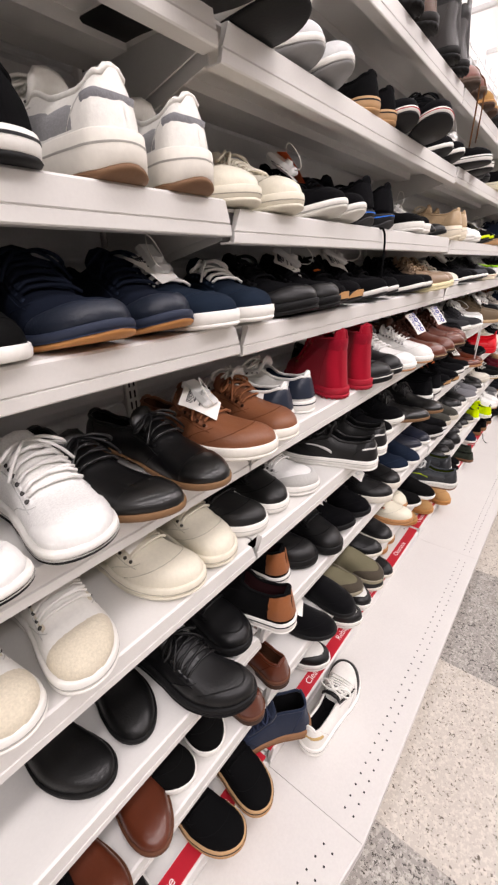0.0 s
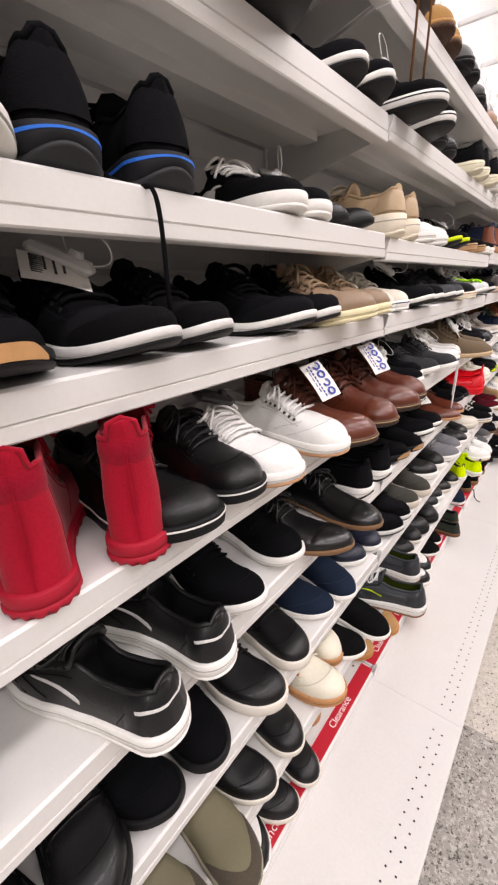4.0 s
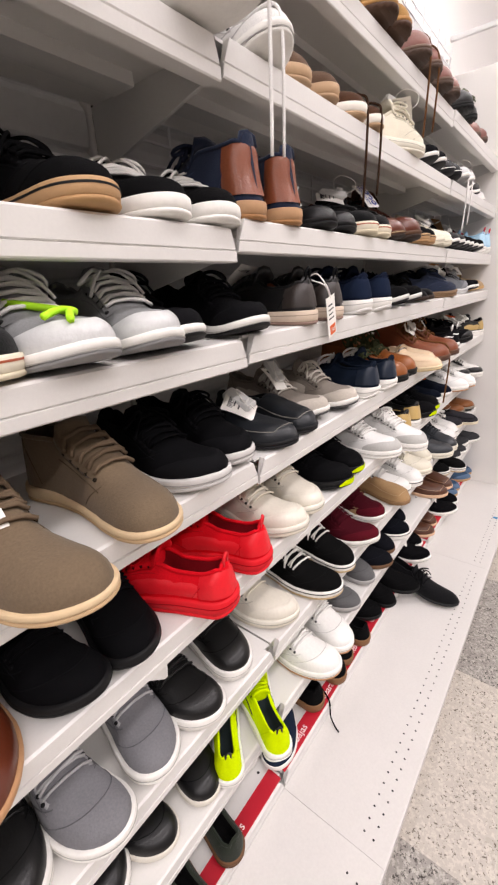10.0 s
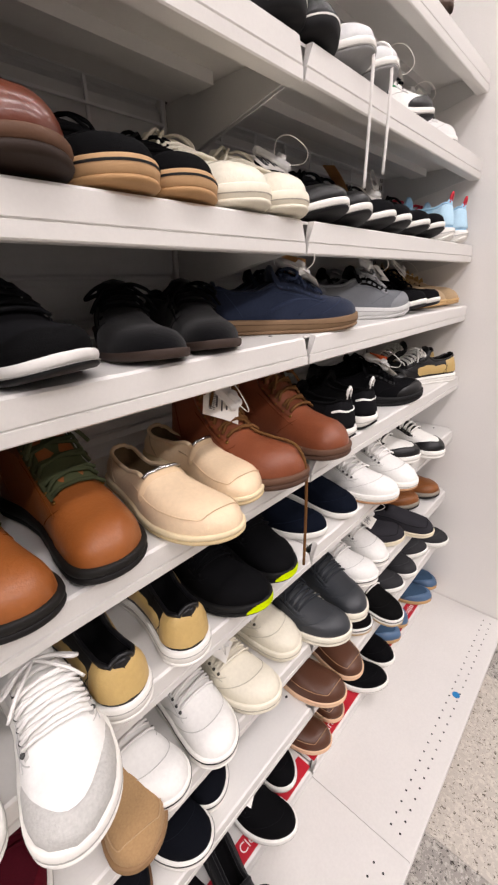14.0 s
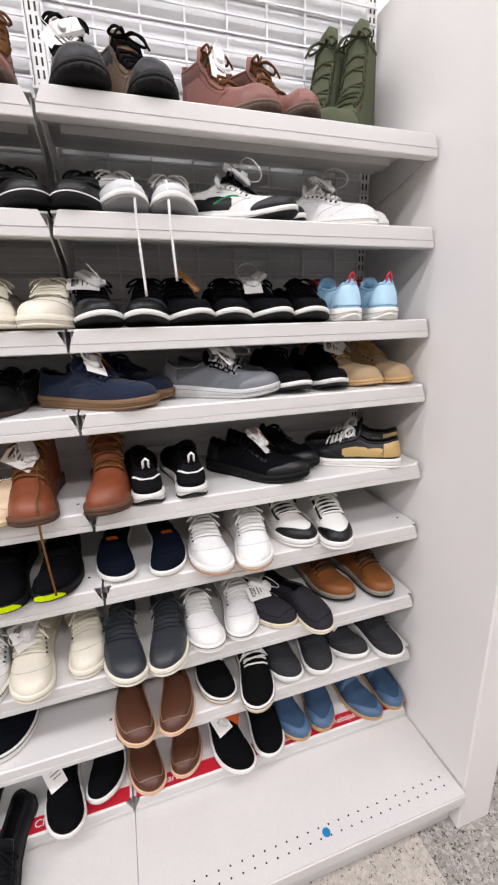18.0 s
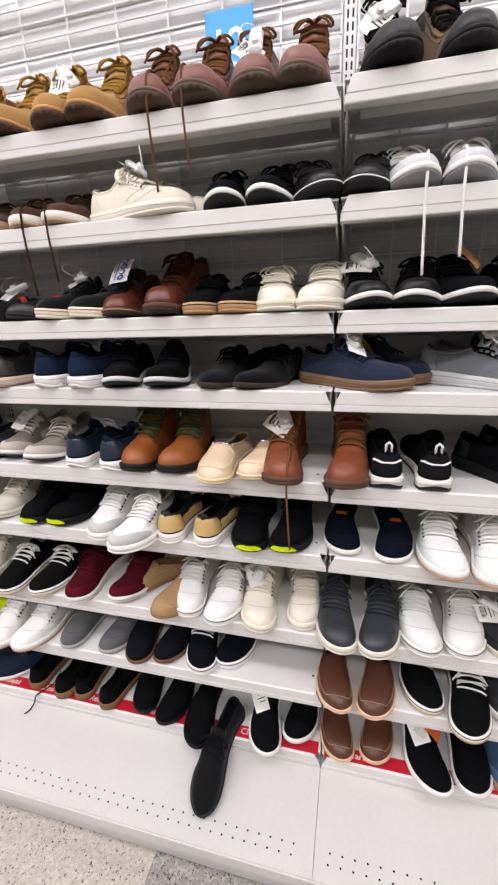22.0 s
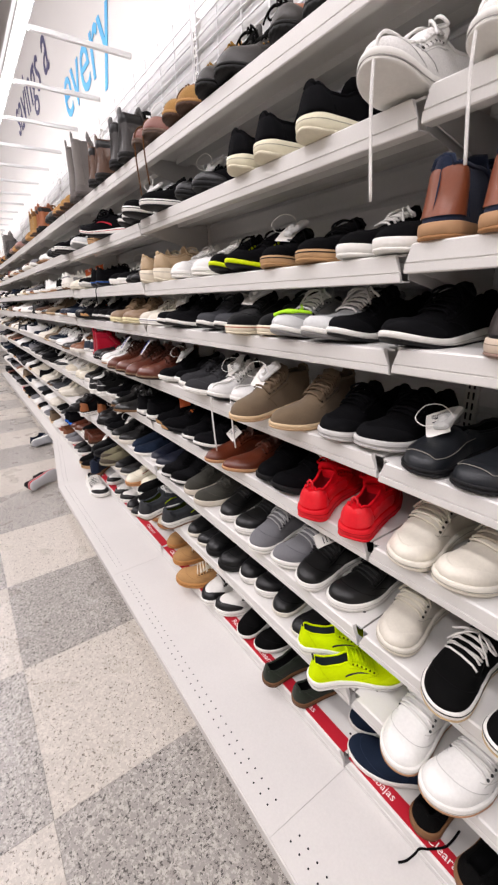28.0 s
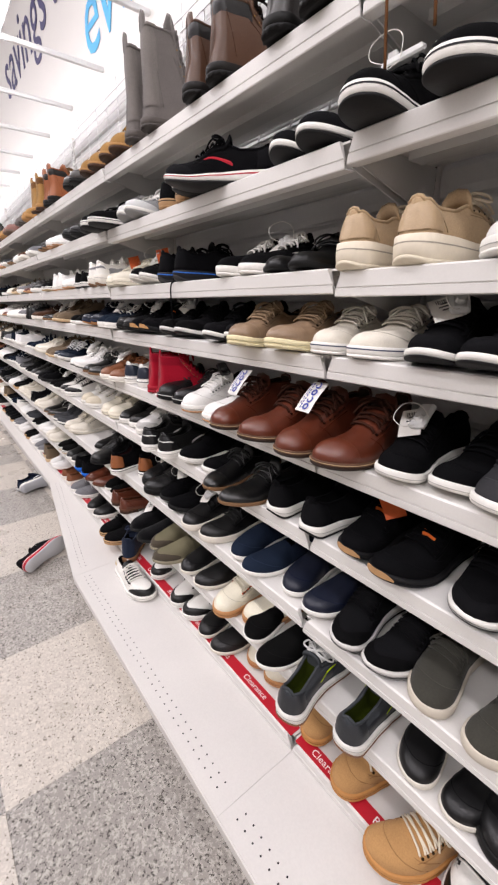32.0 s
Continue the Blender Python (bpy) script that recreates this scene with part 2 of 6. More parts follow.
tagged(new("ceiling", mesh_of(box(FAR - 6, 3.6, -5.5, WALL, 4.6, 4.7), "ceiling", surface("ceiling_grey", "7c7c7e", 0.9, 0, 30, 0.06, 0.0))), "grey shop ceiling", "ceiling", kind="structure")

# wall graphic: large letters high on the wall
def letters(txt, size, place, rot, mat, name, parent=None, label="", extrude=0.001, align="LEFT", kind=""):
    cu = bpy.data.curves.new(name, "FONT")
    cu.body, cu.size, cu.extrude, cu.align_x, cu.align_y = txt, size, extrude, align, "CENTER"
    cu.resolution_u = 3
    tmp = bpy.data.objects.new(name, cu)
    scene.collection.objects.link(tmp)
    dg = bpy.context.evaluated_depsgraph_get()
    me = bpy.data.meshes.new_from_object(tmp.evaluated_get(dg))
    bpy.data.objects.remove(tmp)
    bpy.data.curves.remove(cu)
    me.materials.clear()
    me.materials.append(mat)
    ob = new(name, me)
    ob.matrix_basis = pose(*place, *rot)
    if parent:
        ob.parent = parent
    if label:
        tagged(ob, label)
    return ob


BLUE_D = surface("graphic_indigo", "4b4770", 0.6, 0, 60, 0.04, 0.0)
BLUE_L = surface("graphic_cyan", "58b4e6", 0.6, 0, 60, 0.04, 0.0)
g = tagged(new("wall_graphic"), "large indigo and sky-blue lettering high on the white wall", "wall sign")
g.location = (-5.8, WALL - 0.004, 3.1)


def letter_parts(txt, size, place, mat, label):
    """A word as single letters: the pieces of its mesh, joined where they stand over one another."""
    src = letters(txt, size, place, (90, 0, 0), mat, "letter", g, label)
    bm = bmesh.new()
    bm.from_mesh(src.data)
    bpy.data.objects.remove(src)
    left, groups = set(bm.verts), []
    while left:
        todo, isle = [left.pop()], []
        while todo:
            v = todo.pop()
            isle.append(v)
            for e in v.link_edges:
                w = e.other_vert(v)
                if w in left:
                    left.remove(w)
                    todo.append(w)
        x0, x1 = min(v.co.x for v in isle), max(v.co.x for v in isle)
        home = next((q for q in groups if q[0] <= (x0 + x1) / 2 <= q[1] or x0 <= (q[0] + q[1]) / 2 <= x1), None)
        if home:
            home[0], home[1] = min(home[0], x0), max(home[1], x1)
            home[2].extend(isle)
        else:
            groups.append([x0, x1, isle])
    for x0, x1, isle in sorted(groups, key=lambda q: q[0]):
        one = bmesh.new()
        at = {v: one.verts.new(v.co) for v in isle}
        for f in {f for v in isle for f in v.link_faces}:
            one.faces.new([at[v] for v in f.verts])
        ob = part("letter", one, mat, g, label)
        ob.matrix_basis = pose(*place, 90, 0, 0)
    bm.free()


letter_parts("savings a", 0.54, (-1.24, 0, 0.31), BLUE_D, "indigo letter")
letter_parts("every", 0.54, (0.92, 0, -0.16), BLUE_L, "sky-blue letter")

# ---- light valance on arms above the rack ----
VAL_Z, VAL_Y = 2.66, -0.03
arm_mesh = mesh_of(box(-0.012, 0.012, VAL_Y + 0.03, WALL, -0.012, 0.012, 0.003), "arm", WIRE)
val = tagged(new("valance_light"), "white light rail carried on wall arms above the rack", "light rail")
val.location = (0, 0, VAL_Z)
k = 1.42
while k > FAR - 5.5:
    ob = new("arm", arm_mesh)
    ob.location = (k, 0, 0)
    ob.parent = val
    k -= 0.607
part("rail", box(FAR - 5.5, 1.6, VAL_Y - 0.035, VAL_Y + 0.035, 0.0, 0.05, 0.006), WIRE, val)
part("fluorescent_tube", box(FAR - 5.5, 1.6, VAL_Y - 0.014, VAL_Y + 0.014, -0.026, -0.001, 0.008), TUBE, val, "glowing white tube")

# ---- the rack ----
def shelf(x0, x1, i, bay):
    y, z = SHELVES[i][0], shelf_z(i + 1, bay)
    s = tagged(new("shelf"), "white enamelled steel shelf with a folded front lip" + (" against the partition" if bay == 0 else ""), "shelf", group="shelves of the rack")
    s.location = ((x0 + x1) / 2, y, z)
    h = (x1 - x0) / 2 - 0.0025
    # plate
    part("shelf_plate", box(-h, h, 0.0142, BACK - y - 0.012, LIP_H - 0.0042, LIP_H - 0.0002), STEEL, s)
    # folded lip: leaning face, groove, hem; the upper corners are cut off
    prof = [(0.014, LIP_H), (0.0035, LIP_H), (0.0, LIP_H - 0.003), (0.0015, 0.0185), (0.004, 0.0175), (0.004, 0.0165), (0.001, 0.0155), (0.0022, 0.002), (0.004, 0.0), (0.03, 0.0), (0.03, 0.003), (0.014, 0.004)]
    cut = [0.017, 0.017, 0.014, 0.003, 0.002, 0.002, 0.002, 0, 0, 0, 0, 0.004]
    part("front_lip", extrude_profile(prof, -h, h, cut, cut), STEEL, s)
    # stiffening channel under the plate
    part("stiffener", extrude_profile([(0.15, LIP_H - 0.004), (0.15, LIP_H - 0.022), (0.20, LIP_H - 0.022), (0.20, LIP_H - 0.004)], -h + 0.03, h - 0.03), STEEL2, s)
    for sx in (-1, 1):
        bm = bmesh.new()
        bmesh.ops.create_cone(bm, cap_ends=True, segments=10, radius1=0.0035, radius2=0.0035, depth=0.001, matrix=Matrix.Translation((sx * (h - 0.03), 0.06, LIP_H)))
        part("screw_hole", bm, HOLE, s)
    # end brackets, tapering forwards
    d = BACK - y
    for sx in (-1, 1):
        bm = bmesh.new()
        pr = [(0.03, LIP_H - 0.005), (d - 0.004, LIP_H - 0.005), (d - 0.004, LIP_H - 0.10), (d - 0.05, LIP_H - 0.095), (0.03, 0.006)]
        bm = extrude_profile(pr, sx * (h - 0.004) - 0.0015, sx * (h - 0.004) + 0.0015)
        part("bracket", bm, STEEL2, s)
    return s


edges = [END] + SEAMS
for b in range(len(edges) - 1):
    x1, x0 = edges[b] - (0.004 if b == 0 else 0), edges[b + 1]
    for i in range(len(SHELVES)):
        shelf(x0, x1, i, b)

# back of white slats, a thing for each bay
SL = 0.072
slat_prof = [(0.0, 0.0), (-0.006, 0.004), (-0.010, 0.02), (-0.010, SL - 0.016), (-0.003, SL - 0.006), (0.0, SL - 0.004)]
TOP_Z = 2.36
for b in range(len(edges) - 1):
    x1, x0 = edges[b], edges[b + 1]
    bp = tagged(new("slatted_back"), "white slatted back panel of the rack", "back panel", kind="structure")
    bp.location = ((x0 + x1) / 2, BACK + 0.012, 0)
    h = (x1 - x0) / 2 - 0.018
    sm = mesh_of(extrude_profile(slat_prof, -h, h), "slat", SLAT)
    n = int((TOP_Z - 0.17) / SL)
    for k in range(n):
        ob = new("slat", sm)
        ob.location = (0, 0, 0.17 + k * SL)
        ob.parent = bp
    part("backing", box(-h, h, 0.002, 0.008, 0.165, TOP_Z), SLAT, bp)

# slotted uprights at the joints
def upright(x):
    u = tagged(new("slotted_upright"), "white slotted steel upright of the rack", "upright", group="uprights of the rack")
    u.location = (x, BACK, 0)
    part("post", box(-0.016, 0.016, -0.004, 0.03, 0.0, TOP_Z, 0.002), STEEL, u)
    bm = bmesh.new()
    k = 0.3
    while k < TOP_Z - 0.05:
        for sx in (-0.006, 0.006):
            add_box(bm, sx - 0.0022, sx + 0.0022, -0.0046, -0.003, k, k + 0.017)
        k += 0.0254
    o = part("slotting", bm, HOLE, u)
    o["kind"] = "stuff"


for x in SEAMS + [END - 0.03]:
    upright(x)

# wire grid panels in front of the slats
def grid_panel(x0, x1, z0, z1):
    gp = tagged(new("wire_grid"), "white welded wire grid on the back of the rack", "wire grid", group="wire grids")
    gp.location = ((x0 + x1) / 2, BACK - 0.012, z0)
    h = (x1 - x0) / 2 - 0.02
    hm = mesh_of(box(-h, h, -0.002, 0.002, -0.002, 0.002), "wire", WIRE)
    vm = mesh_of(box(-0.0025, 0.0025, 0.002, 0.006, -0.01, z1 - z0 + 0.01), "wire", WIRE)
    k = 0.0
    while k <= z1 - z0 + 1e-6:
        ob = new("wire", hm)
        ob.location, ob.parent = (0, 0, k), gp
        k += 0.038
    for k in range(9):
        ob = new("wire", vm)
        ob.location, ob.parent = (-h + 2 * h * k / 8, 0, 0), gp


for b in range(min(7, len(edges) - 1)):
    grid_panel(edges[b + 1], edges[b], 1.72 if b > 1 else 1.492, 2.40)

# ---- base deck ----
def deck(x0, x1, ya, yb, b):
    """A deck tray; ya, yb: its front at x0 and x1."""
    d = tagged(new("base_deck"), "white steel base deck with perforated front edge" if b < 4 else "white steel base deck, narrow or tapering", "base deck", group="base decks")
    d.location = (x0, 0, 0)
    w = x1 - x0
    bm = bmesh.new()
    g0 = 0.0006 if b != 2 else 0.0001
    pts = [(g0, ya), (w - g0, yb), (w - g0, BACK - 0.01), (g0, BACK - 0.01)]
    top = [bm.verts.new((x, y, DECK_Z)) for x, y in pts]
    low = [bm.verts.new((x, y, DECK_Z - 0.035)) for x, y in pts]
    for k in range(4):
        bm.faces.new((top[k], low[k], low[(k + 1) % 4], top[(k + 1) % 4]))
    bm.faces.new(top[::-1])
    bm.faces.new(low)
    bmesh.ops.recalc_face_normals(bm, faces=bm.faces)
    fe = [e for e in bm.edges if set(e.verts) == {top[0], top[1]}]
    bmesh.ops.bevel(bm, geom=fe, offset=0.004, segments=2, affect="EDGES")
    part("deck_plate", bm, DECKM, d)
    bm = bmesh.new()
    q = [(g0, ya + 0.045), (w - g0, yb + 0.045), (w - g0, yb + 0.065), (g0, ya + 0.065)]
    t2 = [bm.verts.new((x, y, DECK_Z - 0.035)) for x, y in q]
    l2 = [bm.verts.new((x, y, -0.001)) for x, y in q]
    for k in range(4):
        bm.faces.new((t2[k], l2[k], l2[(k + 1) % 4], t2[(k + 1) % 4]))
    bmesh.ops.recalc_face_normals(bm, faces=bm.faces)
    part("kick_plate", bm, STEEL2, d)
    if b < 5:
        # perforations as flat discs, coloured dark for the shade in them
        bm = bmesh.new()
        n = int(w / 0.0305)
        for k in range(n):
            for row, oy in enumerate((0.040, 0.064)):
                x = 0.035 + k * 0.0305 + 0.004 * row
                if x < w - 0.03:
                    bmesh.ops.create_circle(bm, cap_ends=True, segments=8, radius=0.0027, matrix=Matrix.Translation((x, ya + (yb - ya) * x / w + oy, DECK_Z + 0.0006)))
        o = part("perforation", bm, HOLE, d, "round holes as flat discs of painted shade")
        o["kind"] = "stuff"
    return d


S5Y = -0.085
for b in range(len(edges) - 1):
    ya = yb = DECK_Y
    if b == 4:
        ya, yb = S5Y, DECK_Y
    elif b > 4:
        ya = yb = S5Y
    deck(edges[b + 1], edges[b] - (0.004 if b == 0 else 0), ya, yb, b)

# red price strip on the front of the lowest shelf
STRIP_Y, STRIP_Z = SHELVES[8][0], SHELVES[8][1] + LIP_H
for b in range(len(edges) - 1):
    x0, x1 = edges[b + 1] + 0.009, edges[b] - 0.009
    st = tagged(new("price_strip"), "red clearance strip on the front of the lowest shelf", "price strip", group="price strips")
    st.location = (x0, STRIP_Y, STRIP_Z)
    w = x1 - x0
    part("red_insert", extrude_profile([(0.006, 0.0), (0.006, 0.0016), (0.043, 0.0026), (0.043, 0.0)], 0, w), STRIP, st)
    part("clear_lip", extrude_profile([(0.043, 0.0), (0.043, 0.004), (0.046, 0.004), (0.046, 0.0)], 0, w), STEEL, st)
    if b < 6:
        k, n = 0.05, b
        while k < w - 0.12:
            letters("Rebajas" if n % 2 else "Clearance", 0.027, (k, 0.0245, 0.0024), (1.5, 0, 0), INK_W, "lettering", st, "white lettering", 0.0002)
            k += 0.17 if n % 2 else 0.20
            n += 1

# round blue sticker on the deck
bm = bmesh.new()
bmesh.ops.create_cone(bm, cap_ends=True, segments=20, radius1=0.011, radius2=0.0108, depth=0.0008)
sk = tagged(new("sticker", mesh_of(bm, "sticker", surface("sticker_blue", "1173ad", 0.4, 0, 90, 0.1, 0))), "round blue sticker stuck on the base deck", "sticker")
sk.location = (0.482, -0.216, DECK_Z + 0.001)

# ---- shoes: lofted uppers over a last, with soles, panels, tongues and laces ----
def lerp_knots(knots, s):
    """A smooth curve through (s, value) knots."""
    for (a, va), (b, vb) in zip(knots, knots[1:]):
        if s <= b:
            t = (s - a) / (b - a)
            return va + (vb - va) * (t * t * (3 - 2 * t) * 0.5 + t * 0.5)
    return knots[-1][1]


def smooth(a, b, s):
    t = min(1, max(0, (s - a) / (b - a)))
    return t * t * (3 - 2 * t)


STYLES = {
    # L length, hw half width, toe: where the toe begins to round off, top: height of the rim over the sole, sole: top of the sole heel to toe
    "runner": dict(L=0.300, hw=0.0490, toe=0.72, top=[(0, .066), (.05, .072), (.16, .060), (.30, .060), (.40, .074), (.50, .073), (.68, .046), (.82, .037), (1, .031)],
                   sole=[(0, .036), (.25, .034), (.5, .027), (.75, .021), (1, .020)], spring=.020, out=.006, open=.42, bars=6, flare=.0055, ex=.62, throat=(.45, .68), heelup=.012),
    "trainer": dict(L=0.300, hw=0.0495, toe=0.74, top=[(0, .058), (.05, .064), (.16, .052), (.30, .053), (.40, .070), (.50, .071), (.68, .047), (.82, .038), (1, .031)],
                    sole=[(0, .038), (.25, .036), (.5, .030), (.75, .025), (1, .024)], spring=.014, out=.007, open=.42, bars=6, flare=.006, ex=.6, throat=(.45, .68), heelup=.008),
    "court": dict(L=0.300, hw=0.0500, toe=0.76, top=[(0, .062), (.05, .066), (.16, .056), (.30, .056), (.40, .074), (.50, .071), (.68, .047), (.82, .037), (1, .030)],
                  sole=[(0, .032), (.5, .028), (1, .027)], spring=.007, out=.006, open=.42, bars=7, flare=.0045, ex=.55, throat=(.44, .70), heelup=.0),
    "canvas": dict(L=0.295, hw=0.0486, toe=0.76, top=[(0, .050), (.05, .052), (.16, .044), (.30, .046), (.40, .064), (.50, .062), (.68, .041), (.82, .033), (1, .028)],
                   sole=[(0, .030), (.5, .026), (1, .027)], spring=.006, out=.006, open=.42, bars=5, flare=.004, ex=.58, throat=(.44, .66), heelup=.0),
    "slipon": dict(L=0.292, hw=0.0476, toe=0.74, top=[(0, .046), (.05, .048), (.16, .040), (.30, .042), (.42, .056), (.50, .058), (.68, .045), (.82, .035), (1, .029)],
                   sole=[(0, .023), (.5, .018), (1, .017)], spring=.009, out=.006, open=.46, bars=0, flare=.0022, ex=.62, throat=None, heelup=.0),
    "moc": dict(L=0.292, hw=0.0486, toe=0.76, top=[(0, .044), (.05, .046), (.16, .038), (.30, .040), (.44, .054), (.52, .056), (.70, .043), (.84, .037), (1, .031)],
                sole=[(0, .022), (.5, .018), (1, .017)], spring=.008, out=.006, open=.48, bars=0, flare=.003, ex=.55, throat=None, heelup=.0),
    "dress": dict(L=0.308, hw=0.0471, toe=0.66, top=[(0, .052), (.05, .054), (.16, .046), (.30, .048), (.40, .064), (.50, .063), (.66, .041), (.80, .033), (1, .026)],
                  sole=[(0, .030), (.22, .028), (.40, .016), (.6, .011), (1, .013)], spring=.010, out=.005, open=.42, bars=4, flare=.0035, ex=.66, throat=(.45, .60), heelup=.0, heel=.27),
    "chukka": dict(L=0.302, hw=0.0490, toe=0.74, top=[(0, .098), (.05, .102), (.20, .100), (.32, .104), (.42, .094), (.52, .076), (.68, .052), (.82, .043), (1, .033)],
                   sole=[(0, .030), (.25, .028), (.45, .020), (1, .018)], spring=.010, out=.006, open=.40, bars=5, flare=.0045, ex=.5, throat=(.40, .62), heelup=.0, shaft=.42),
    "boot": dict(L=0.305, hw=0.0514, toe=0.78, top=[(0, .158), (.05, .164), (.20, .162), (.33, .166), (.40, .146), (.50, .100), (.60, .074), (.70, .060), (.84, .052), (1, .042)],
                 sole=[(0, .036), (.25, .034), (.42, .026), (1, .024)], spring=.012, out=.012, open=.38, bars=7, flare=.006, ex=.45, throat=(.37, .64), heelup=.0, shaft=.40, lug=1),
    "tallboot": dict(L=0.305, hw=0.0495, toe=0.76, top=[(0, .272), (.05, .282), (.20, .280), (.36, .282), (.42, .200), (.50, .112), (.60, .076), (.70, .060), (.84, .050), (1, .040)],
                     sole=[(0, .034), (.25, .032), (.42, .024), (1, .022)], spring=.010, out=.010, open=.40, bars=8, flare=.005, ex=.42, throat=(.38, .62), heelup=.0, shaft=.42, lug=1),
}
for st_p in STYLES.values():
    st_p["sole"] = [(q, h * 0.88) for q, h in st_p["sole"]]
    st_p["flare"] *= 0.72
THR = math.radians(56)


class Last:
    """The shape of one shoe: surf(s, th) gives its skin, th from 0 at the right edge to pi at the left."""

    def __init__(self, p, sign):
        self.p, self.sign = p, sign

    def hw(self, s):
        p = self.p
        w = p["hw"] * 0.98 * lerp_knots([(0, .72), (.12, .73), (.30, .69), (.45, .75), (.58, .90), (.69, 1.0), (.80, 1.0), (.90, .95), (1, .86)], s)
        if s < 0.11:
            w *= math.sqrt(max(0, 1 - ((0.11 - s) / 0.11) ** 2))
        if s > p["toe"]:
            w *= max(0, 1 - ((s - p["toe"]) / (1 - p["toe"])) ** 3.2) ** 0.5
        return max(w, 0.0006)

    def mid(self, s):
        return self.sign * 0.010 * (math.sin(math.pi * min(1, max(0, (s - 0.12) / 0.88))) - 0.95 * smooth(0.55, 1, s))

    def base(self, s):
        lift = self.p["spring"] * max(0, (s - 0.62) / 0.38) ** 2
        return lerp_knots(self.p["sole"], s) + lift

    def top(self, s):
        h = lerp_knots(self.p["top"], s)
        if s > 0.84:
            h *= max(0, 1 - ((s - 0.84) / 0.16) ** 2.4) ** 0.5
        return max(h, 0.001)

    def surf(self, s, th, off=0.0):
        h, w, ex = self.top(s), self.hw(s) - 0.0015, self.p["ex"]
        shaft = self.p.get("shaft")
        if shaft:
            ex = ex * (0.52 + 0.98 * smooth(shaft, shaft + 0.25, s)) + 0.12 * smooth(.5, .8, s)
        else:
            ex = ex * (1 + 0.35 * smooth(.55, .95, s))
        c, sn = math.cos(th), max(0.0, math.sin(th))
        x = math.copysign(abs(c) ** ex, c) * (w + off)
        z = (h + off) * sn ** (0.8 if not shaft else 0.9)
        # tall shafts draw in above the ankle
        if shaft and z > 0.06:
            x *= 1 - 0.10 * smooth(0.05, 0.12, z) * (1 - smooth(shaft, shaft + 0.1, s))
        # low collars draw in towards the rim
        if not shaft:
            x *= 1 - 0.20 * smooth(0.45, 1.0, z / max(h, 0.01)) * (1 - smooth(self.p["open"] - 0.04, self.p["open"] + 0.16, s))
        y = s * self.p["L"]
        lean = 0.010 if not shaft else 0.016
        if s < 0.12:
            y += lean * smooth(0, .06, z) * (1 - s / 0.12) - off * (1 - s / 0.12)
        if s > 0.9:
            y += off * (s - 0.9) / 0.1
        return Vector((self.mid(s) + x, y, self.base(s) - 0.004 + z))


def stations(n, p):
    s = [0.5 - 0.5 * math.cos(math.pi * i / n) for i in range(n + 1)]
    return [0.0003 + 0.9994 * v for v in s]


def finish(bm, name, smooth_it=True):
    bmesh.ops.recalc_face_normals(bm, faces=bm.faces)
    return mesh_of(bm, name, None_MAT, smooth_it)


None_MAT = surface("plain_fabric", "404040", 0.8)


def loft_upper(la, lod):
    """Two meshes: the upper with its rim, and the lining in the opening."""
    p = la.p
    n = 26 if lod == 0 else 14
    nw, ni = (6, 8) if lod == 0 else (4, 4)
    ss = stations(n, p)
    op = p["open"]
    if lod == 0:
        ss = sorted(ss + [op - 0.02, op + 0.015, op + 0.04])
    ths = [math.pi - THR * k / nw for k in range(nw)] + [math.pi - THR - (math.pi - 2 * THR) * k / ni for k in range(ni)] + [THR - THR * k / nw for k in range(nw + 1)]
    rings = []
    for s in ss:
        row = []
        o = smooth(0.03, 0.05, s) * (1 - smooth(op, op + 0.03, s))
        for k, th in enumerate(ths):
            v = la.surf(s, th)
            if nw < k < nw + ni and o > 0:
                u = abs(k - nw - ni / 2) / (ni / 2)
                deep = la.base(s) + 0.006 + 0.35 * la.top(s) * u ** 3
                v.z += (deep - v.z) * o
                v.x = la.mid(s) + (v.x - la.mid(s)) * (1 - 0.10 * o)
            row.append(v)
        rings.append((row, o))
    up, li = bmesh.new(), bmesh.new()
    for bm, inner in ((up, False), (li, True)):
        vs = [[bm.verts.new(v) for v in row] for row, _ in rings]
        for i in range(len(vs) - 1):
            for k in range(len(ths) - 1):
                is_in = nw <= k < nw + ni and (rings[i][1] + rings[i + 1][1]) > 0.9
                if is_in == inner:
                    bm.faces.new((vs[i][k], vs[i][k + 1], vs[i + 1][k + 1], vs[i + 1][k]))
        if not inner:
            bm.faces.new(vs[0])
            bm.faces.new(vs[-1][::-1])
        bmesh.ops.delete(bm, geom=[v for v in bm.verts if not v.link_faces], context="VERTS")
    # padded rim along the opening
    if lod == 0:
        path = [la.surf(s, math.pi - THR) for s in ss if 0.03 < s < op + 0.02]
        path2 = [la.surf(s, THR) for s in ss if 0.03 < s < op + 0.02]
        back = [la.surf(0.03, th) for th in (math.pi - THR - .3, math.pi / 2, THR + .3)]
        tube_along(up, path[::-1] + back + path2, 0.0036, 6)
    return up, li


def outline_ring(la, s, flare):
    """The outline at s, moved out by flare along its own normal: the middle, the half width and y."""
    L, e = la.p["L"], 0.0008
    a, b = max(0.0, s - e), min(1.0, s + e)
    dw, dy = la.hw(b) - la.hw(a), (b - a) * L
    q = math.hypot(dw, dy) or 1.0
    return la.mid(s), max(0.0004, la.hw(s) + flare * dy / q), s * L - flare * dw / q


